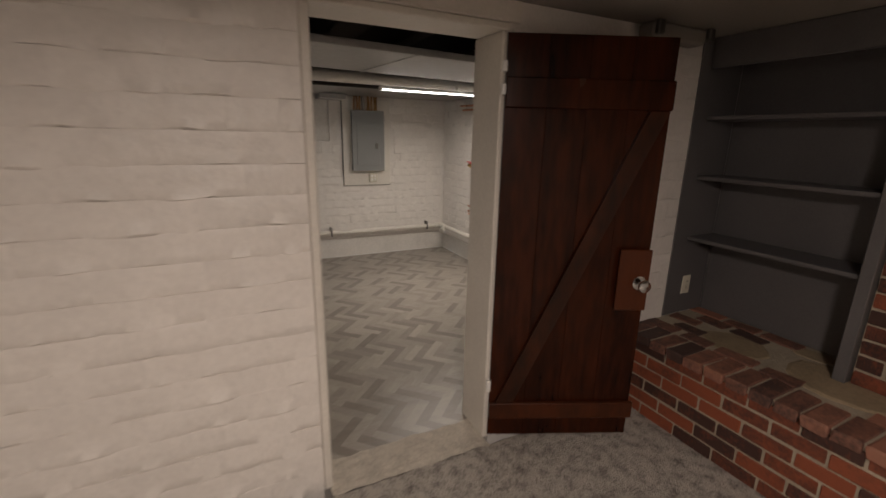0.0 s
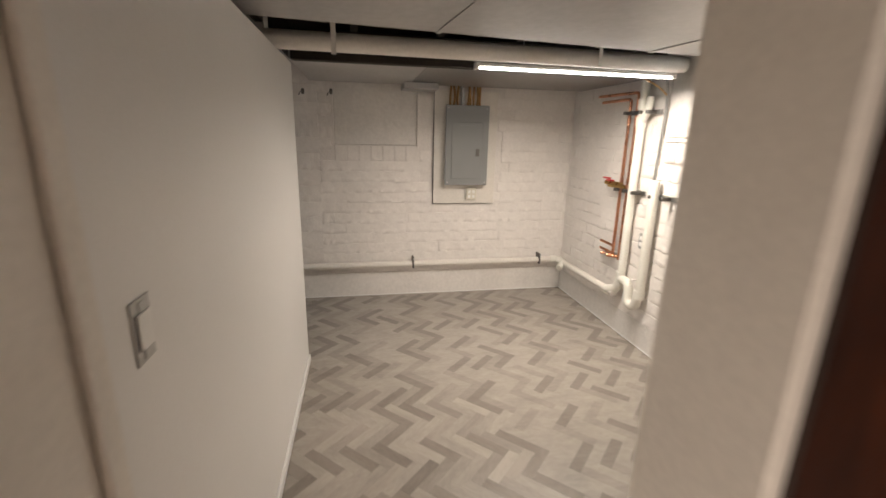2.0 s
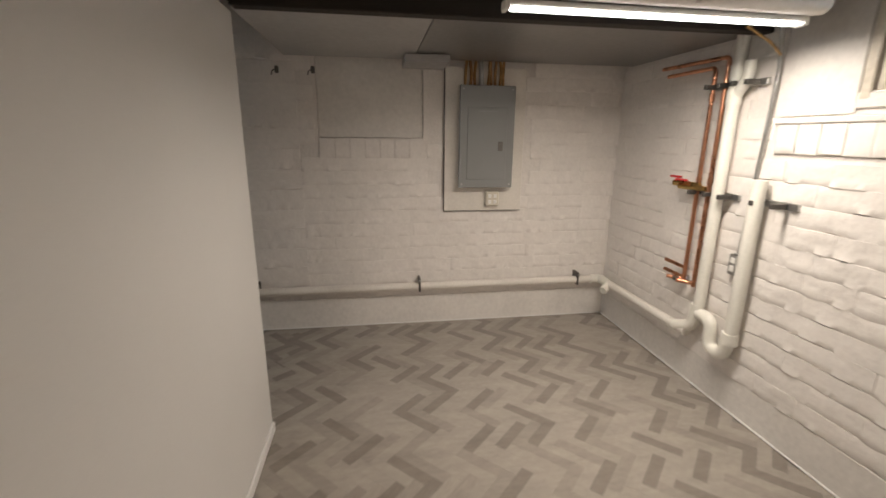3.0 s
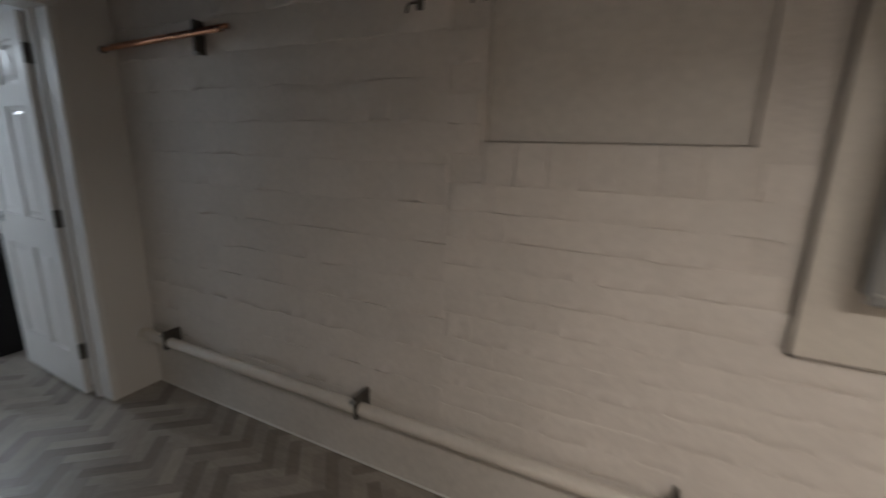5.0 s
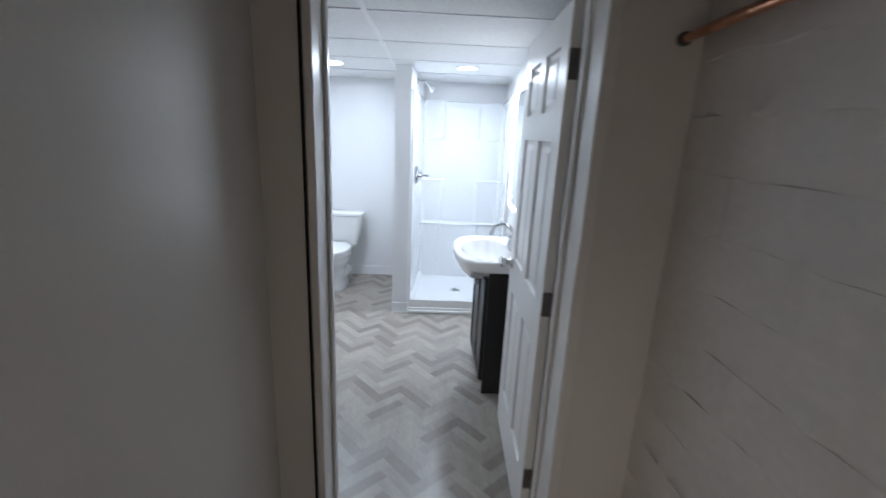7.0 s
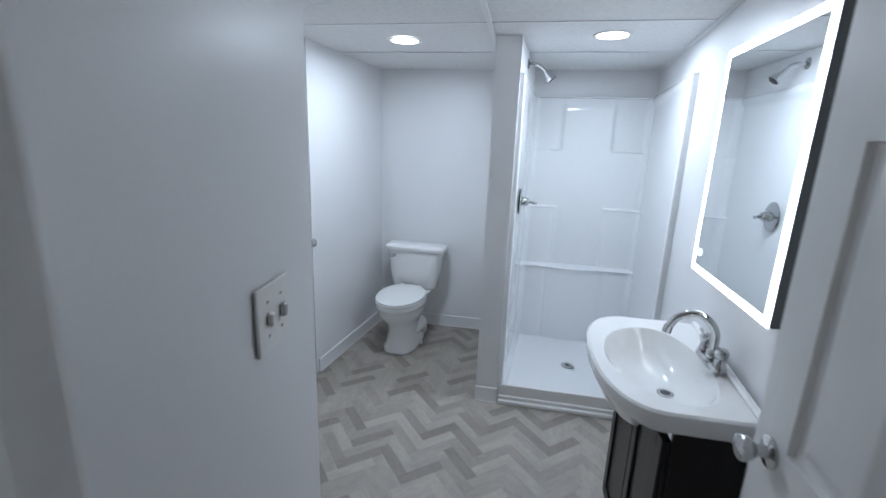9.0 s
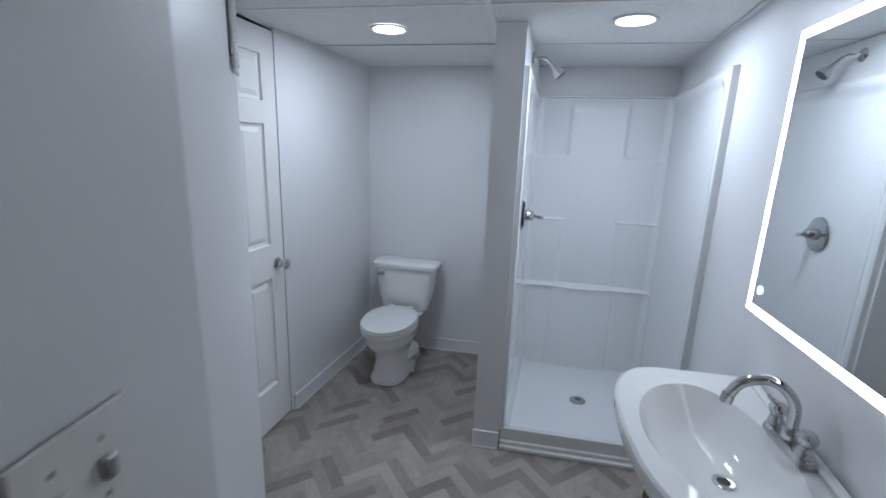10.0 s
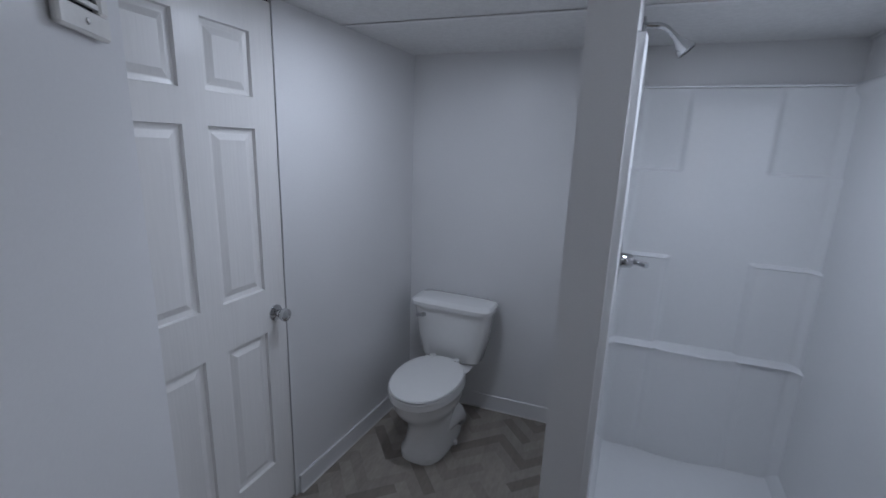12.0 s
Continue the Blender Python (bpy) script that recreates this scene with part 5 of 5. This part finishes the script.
for c in range(5):
    x = HX + 0.238 + c * 0.104
    for k in range(9):
        y = 1.60 - k * 0.208 - (0.10 if c % 2 else 0.0)
        if all(math.hypot((x - cx) / (rx + 0.030), (y - cy) / (ry + 0.060)) > 1 for cx, cy, rx, ry in STONES):
            piece("brick", rnd.choice(small), hearth, (x + rnd.uniform(-0.008, 0.008), y, HEARTH - 0.023 + rnd.uniform(-0.003, 0.002)), rnd.uniform(-0.10, 0.10), (1, rnd.uniform(0.8, 1), 1))


def stone(parent, cx, cy, rx, ry, seed):
    r = random.Random(seed)
    pts = []
    for k in range(12):
        t = k * math.tau / 12
        q = r.uniform(0.86, 1.1)
        pts.append((cx + rx * q * math.cos(t), cy + ry * q * math.sin(t)))
    top = HEARTH + r.uniform(-0.002, 0.004)
    bm = loft([[Vector((px, py, HEARTH - 0.03)) for px, py in pts], [Vector((px, py, top - 0.006)) for px, py in pts],
               [Vector((cx + (px - cx) * 0.93, cy + (py - cy) * 0.93, top)) for px, py in pts]])
    return part("flagstone", bm, "flagstone", parent)


for k, (cx, cy, rx, ry) in enumerate(STONES):
    stone(hearth, cx, cy, rx * 1.12, ry * 1.14, 60 + k)
for c in range(21):
    z = HEARTH + 0.036 + c * 0.0725
    for k in range(4):
        y = 0.715 - k * 0.206 - (0.103 if c % 2 else 0.0)
        piece("brick", rnd.choice(front_bricks), chimney, (SX + 0.03 + rnd.uniform(-0.004, 0.003), y, z), rnd.uniform(-0.012, 0.012))
    if c % 2:
        piece("brick", front_bricks[0], chimney, (SX + 0.032, 0.768, z), 0, (1, 0.45, 1))


# painted bricks: thick paint rounds their faces
def painted_brick(seed, L, Hh, D=0.02, side=0.0022, relief=1.0, blend=False):
    """A brick face under thick paint: some joints still show, others are filled."""
    style = seed % 4
    nx, nz = 12, 6
    off = Vector((seed * 3.1, seed * 1.7, 0))
    bm = bmesh.new()
    vs = []
    for i in range(nx + 1):
        row = []
        for j in range(nz + 1):
            x, z = (i / nx - 0.5) * L, (j / nz - 0.5) * Hh
            if i in (1, nx - 1):
                x = math.copysign(L / 2 - 0.006, x)
            if j in (1, nz - 1):
                z = math.copysign(Hh / 2 - (0.010 if blend and j == 1 else 0.006), z)
            wave = noise.noise(off + Vector((x * 11, 2, 0)))
            fade = min(1, 3 * min(i, nx - i) / nx) if blend else 1
            y = -D + 0.0028 * relief * fade * noise.noise(off + Vector((x * 12, 0, z * 16)))
            wave = wave * fade
            if j == 0 and style != 2:
                y += 0.0058 * relief * max(0, (0.70 if blend else 0.55) + wave)
            if j == nz and style in (0, 1):
                y += 0.0030 * max(0, 0.4 - wave)
            if j == 1:
                y -= 0.0055 * relief * relief * max(0, wave)
            if (i == 0 and style == 0 and not blend) or (side > 0.003 and i == 0):
                y += side
            if 0 < j < nz:
                z += 0.004 * noise.noise(off + Vector((x * 7, 5, 0)))
            if j < 2:
                z += (relief - 0.9) * (0.009 * fade * noise.noise(off + Vector((x * 6, 9, 0))) - 0.003)
            row.append(bm.verts.new((x, y, z)))
        vs.append(row)
    for i in range(nx):
        for j in range(nz):
            bm.faces.new((vs[i][j], vs[i + 1][j], vs[i + 1][j + 1], vs[i][j + 1]))
    rim = [vs[i][0] for i in range(nx + 1)] + [vs[nx][j] for j in range(1, nz + 1)] + [vs[i][nz] for i in range(nx - 1, -1, -1)] + [vs[0][j] for j in range(nz - 1, 0, -1)]
    foot = [bm.verts.new((v.co.x, 0, v.co.z)) for v in rim]
    for k in range(len(rim)):
        q = (k + 1) % len(rim)
        bm.faces.new((rim[k], foot[k], foot[q], rim[q]))
    bm.normal_update()
    if sum(f.normal.y for f in bm.faces) > 0:
        bmesh.ops.reverse_faces(bm, faces=bm.faces)
    me = bpy.data.meshes.new("brick")
    bm.to_mesh(me)
    bm.free()
    me.materials.append(M["brick_paint"])
    for p in me.polygons:
        p.use_smooth = True
    me.set_sharp_from_angle(angle=radians(50))
    return me


COURSE = 0.1075
BL = 0.315
BACK_BL, BACK_COURSE = 0.222, 0.095
thick = ([painted_brick(s, BL + 0.001, COURSE + 0.0005, relief=2.5, blend=True) for s in range(12)], [painted_brick(s + 30, BL / 2 + 0.001, COURSE + 0.0005, relief=2.5, blend=True) for s in range(4)])
thin = ([painted_brick(s, BACK_BL + 0.001, BACK_COURSE + 0.0005, side=0.0029 if s % 3 == 0 else 0.001, relief=1.7, blend=s % 3 > 0) for s in range(12)],
        [painted_brick(s + 30, BACK_BL / 2 + 0.001, BACK_COURSE + 0.0005, side=0.0025, relief=1.3) for s in range(4)])
LONG, TALL = 0.42, 0.1415
long_ = ([painted_brick(s + 70, LONG + 0.001, TALL + 0.0005, relief=2.6, blend=s % 3 > 0) for s in range(9)], [painted_brick(s + 90, LONG / 2 + 0.001, TALL + 0.0005, relief=2.6, blend=True) for s in range(4)])
soldier = [painted_brick(s * 3 + 52, 0.1035, 0.128, side=0.0032) for s in range(4)]


def lay(parent, start, way, length, z0, z1, out, skip=None, seed=1, meshes=thick, BL=BL, COURSE=COURSE):
    """Courses of painted bricks along a wall, from start along way; out is the wall's normal."""
    r = random.Random(seed)
    rz = math.atan2(way[1], way[0])
    n = int((z1 - z0) / COURSE)
    for c in range(n):
        z = z0 + (c + 0.5) * COURSE
        s = -r.choice((0, 0.5, 0.5)) * BL if c % 2 else -r.uniform(0, 0.3) * BL
        while s < length - 0.02:
            half_ = r.random() < 0.16
            L = BL / 2 if half_ else BL
            if meshes is not thin and length - s - L < 0.45 * BL:
                L = length - s
            a, b = max(s, 0), min(s + L, length)
            mid = (a + b) / 2
            if b - a > 0.04 and not (skip and skip(a, b, z)):
                me = r.choice(meshes[1 if half_ else 0])
                d = -0.0112
                ob = piece("brick", me, parent, (start[0] + way[0] * mid + out[0] * d, start[1] + way[1] * mid + out[1] * d, z), rz, ((b - a) / (BL / 2 if half_ else BL), 1, 1))
            s += L


# out points away from the wall; a brick's face leans out along local -y
TURN = 1.24
lay(wall_back, (TURN, BACK), (1, 0), RIGHT - TURN, 0.235, 1.95, (0, -1), lambda a, b, z: (a + TURN < NX1 and b + TURN > NX0 and z > 1.28) or (b + TURN > 2.25 and a + TURN < 2.83 and 0.95 < z < 1.9), 3, thin, BACK_BL, BACK_COURSE)
# longer, taller courses along the corridor
lay(wall_back, (DOOR_X, BACK), (1, 0), TURN - DOOR_X, 0.348, 2.19, (0, -1), None, 6, long_, LONG, TALL)
lay(wall_back, (DOOR_X, BACK), (1, 0), TURN - DOOR_X, 0.235, 0.3485, (0, -1), None, 7, thick, BL, COURSE + 0.0055)
for k in range(7):
    piece("brick", soldier[k % 4], wall_back, (NX0 + 0.052 + k * 0.104, BACK + 0.006, 1.345), 0, (1, 1, 1.05))
lay(wall_east, (RIGHT, BACK), (0, -1), BACK - FRONT_IN - 0.4, 0.20, 1.95, (-1, 0), lambda a, b, z: (BACK - a > 3.25 and BACK - b < 4.01 and z > 1.38), 5, thin, BACK_BL, BACK_COURSE)
for k in range(7):
    piece("brick", soldier[(k + 1) % 4], wall_east, (RIGHT - (-0.006), 3.95 - k * 0.105, 1.435), -math.pi / 2, (1, 1, 1.0))
lay(wall_brick_left, (-0.85, FRONT), (1, 0), 2.085, 0.0, 2.04, (0, -1), None, 8)
lay(wall_brick_right, (2.09, FRONT), (1, 0), 1.205, 0.0, 2.0, (0, -1), None, 9)

# herringbone planks, 4 to 1, at 45 degrees
PW, PL = 0.056625, 0.2265
TONES = ("plank", "plank_mid", "plank_dark")
pk_me = []
for tone in TONES:
    pk = box((-PL / 2 + 0.0002, -PW / 2 + 0.0002, -0.003), (PL / 2 - 0.0002, PW / 2 - 0.0002, 0.0))
    me = bpy.data.meshes.new("plank")
    pk.to_mesh(me)
    pk.free()
    me.materials.append(M[tone])
    pk_me.append(me)
floor_ob = bpy.data.objects["floor"]
placed = []
choose = random.Random(11)
# no two planks side by side share a printed tone
tone_at = {}


SKEW = radians(-4.5)


def inside(x, y, sheet):
    util = 1.16 < x < 3.66 and 1.80 < y < 5.42
    corr = -0.90 < x < 1.3 and 4.06 < y < 5.42
    bath = -4.1 < x < -0.85 and (4.10 < y < 5.45 or (x < -1.4 and y > 4.1 + (x + 1.45) * 0.62 and 3.2 < y < 4.4) or (x < -2.2 and 3.2 < y < 4.3)) and not (x < -3.05 and y > 4.45)
    return ((bath or (corr and x < 1.30))) if sheet == "bath" else util and x >= 1.16


for i in range(-150, 190):
    for j in range(-40, 40):
        # a herringbone lattice: two planks a cell
        for kind in (0, 1):
            if kind == 0:
                u = i * PW + j * PL * 2 + PL / 2
                v = i * PW + PW / 2
            else:
                u = i * PW + j * PL * 2 + PL + PW / 2
                v = i * PW + PW - PL / 2
            px, py = (u + v) * math.sqrt(0.5), (u - v) * math.sqrt(0.5)
            # the bathroom's sheet is laid a few degrees askew; its edge slips under the main sheet at the mouth of the corridor
            for sheet, turn, ox, oy in (("main", 0.0, 0.040, 0.052), ("bath", SKEW, 0.003, 0.247)):
                x = (px + ox) * math.cos(turn) - (py + oy) * math.sin(turn)
                y = (px + ox) * math.sin(turn) + (py + oy) * math.cos(turn)
                if inside(x, y, sheet):
                    tone = choose.choice([t for t in (0, 0, 0, 1, 1, 2, 2) if t != tone_at.get((i - 1, j, kind, sheet)) or t == 0])
                    tone_at[(i, j, kind, sheet)] = tone
                    placed.append((x, y, radians(45 if kind == 0 else -45) + turn, tone, -0.0016 if sheet == "bath" and x > 0.9 else 0.0))


def near(p):
    x, y = p[:2]
    return min(math.hypot(x - 1.8, (y - 3.0) * 0.8), math.hypot((x + 0.4) * 0.8, y - 4.6), math.hypot(x + 2.4, y - 4.3))


placed.sort(key=near)
for x, y, r, tone, z in placed[:300]:
    piece("plank", pk_me[tone], floor_ob, (x, y, z), r)
verts, faces, tones = [], [], []
for x, y, r, tone, z in placed[300:]:
    m = Matrix.Translation((x, y, z)) @ Matrix.Rotation(r, 4, "Z")
    n0 = len(verts)
    h, w = PL / 2 - 0.0002, PW / 2 - 0.0002
    for p in ((-h, -w, -0.003), (h, -w, -0.003), (h, w, -0.003), (-h, w, -0.003), (-h, -w, 0), (h, -w, 0), (h, w, 0), (-h, w, 0)):
        verts.append(m @ Vector(p))
    for f in ((4, 5, 6, 7), (0, 1, 5, 4), (1, 2, 6, 5), (2, 3, 7, 6), (3, 0, 4, 7)):
        faces.append([n0 + q for q in f])
        tones.append(tone)
rm = bpy.data.meshes.new("plank_field")
rm.from_pydata(verts, [], faces)
for tone in TONES:
    rm.materials.append(M[tone])
rm.polygons.foreach_set("material_index", tones)
fld = new("plank_field", rm)
fld.parent = floor_ob
tagged(fld, kind="stuff")
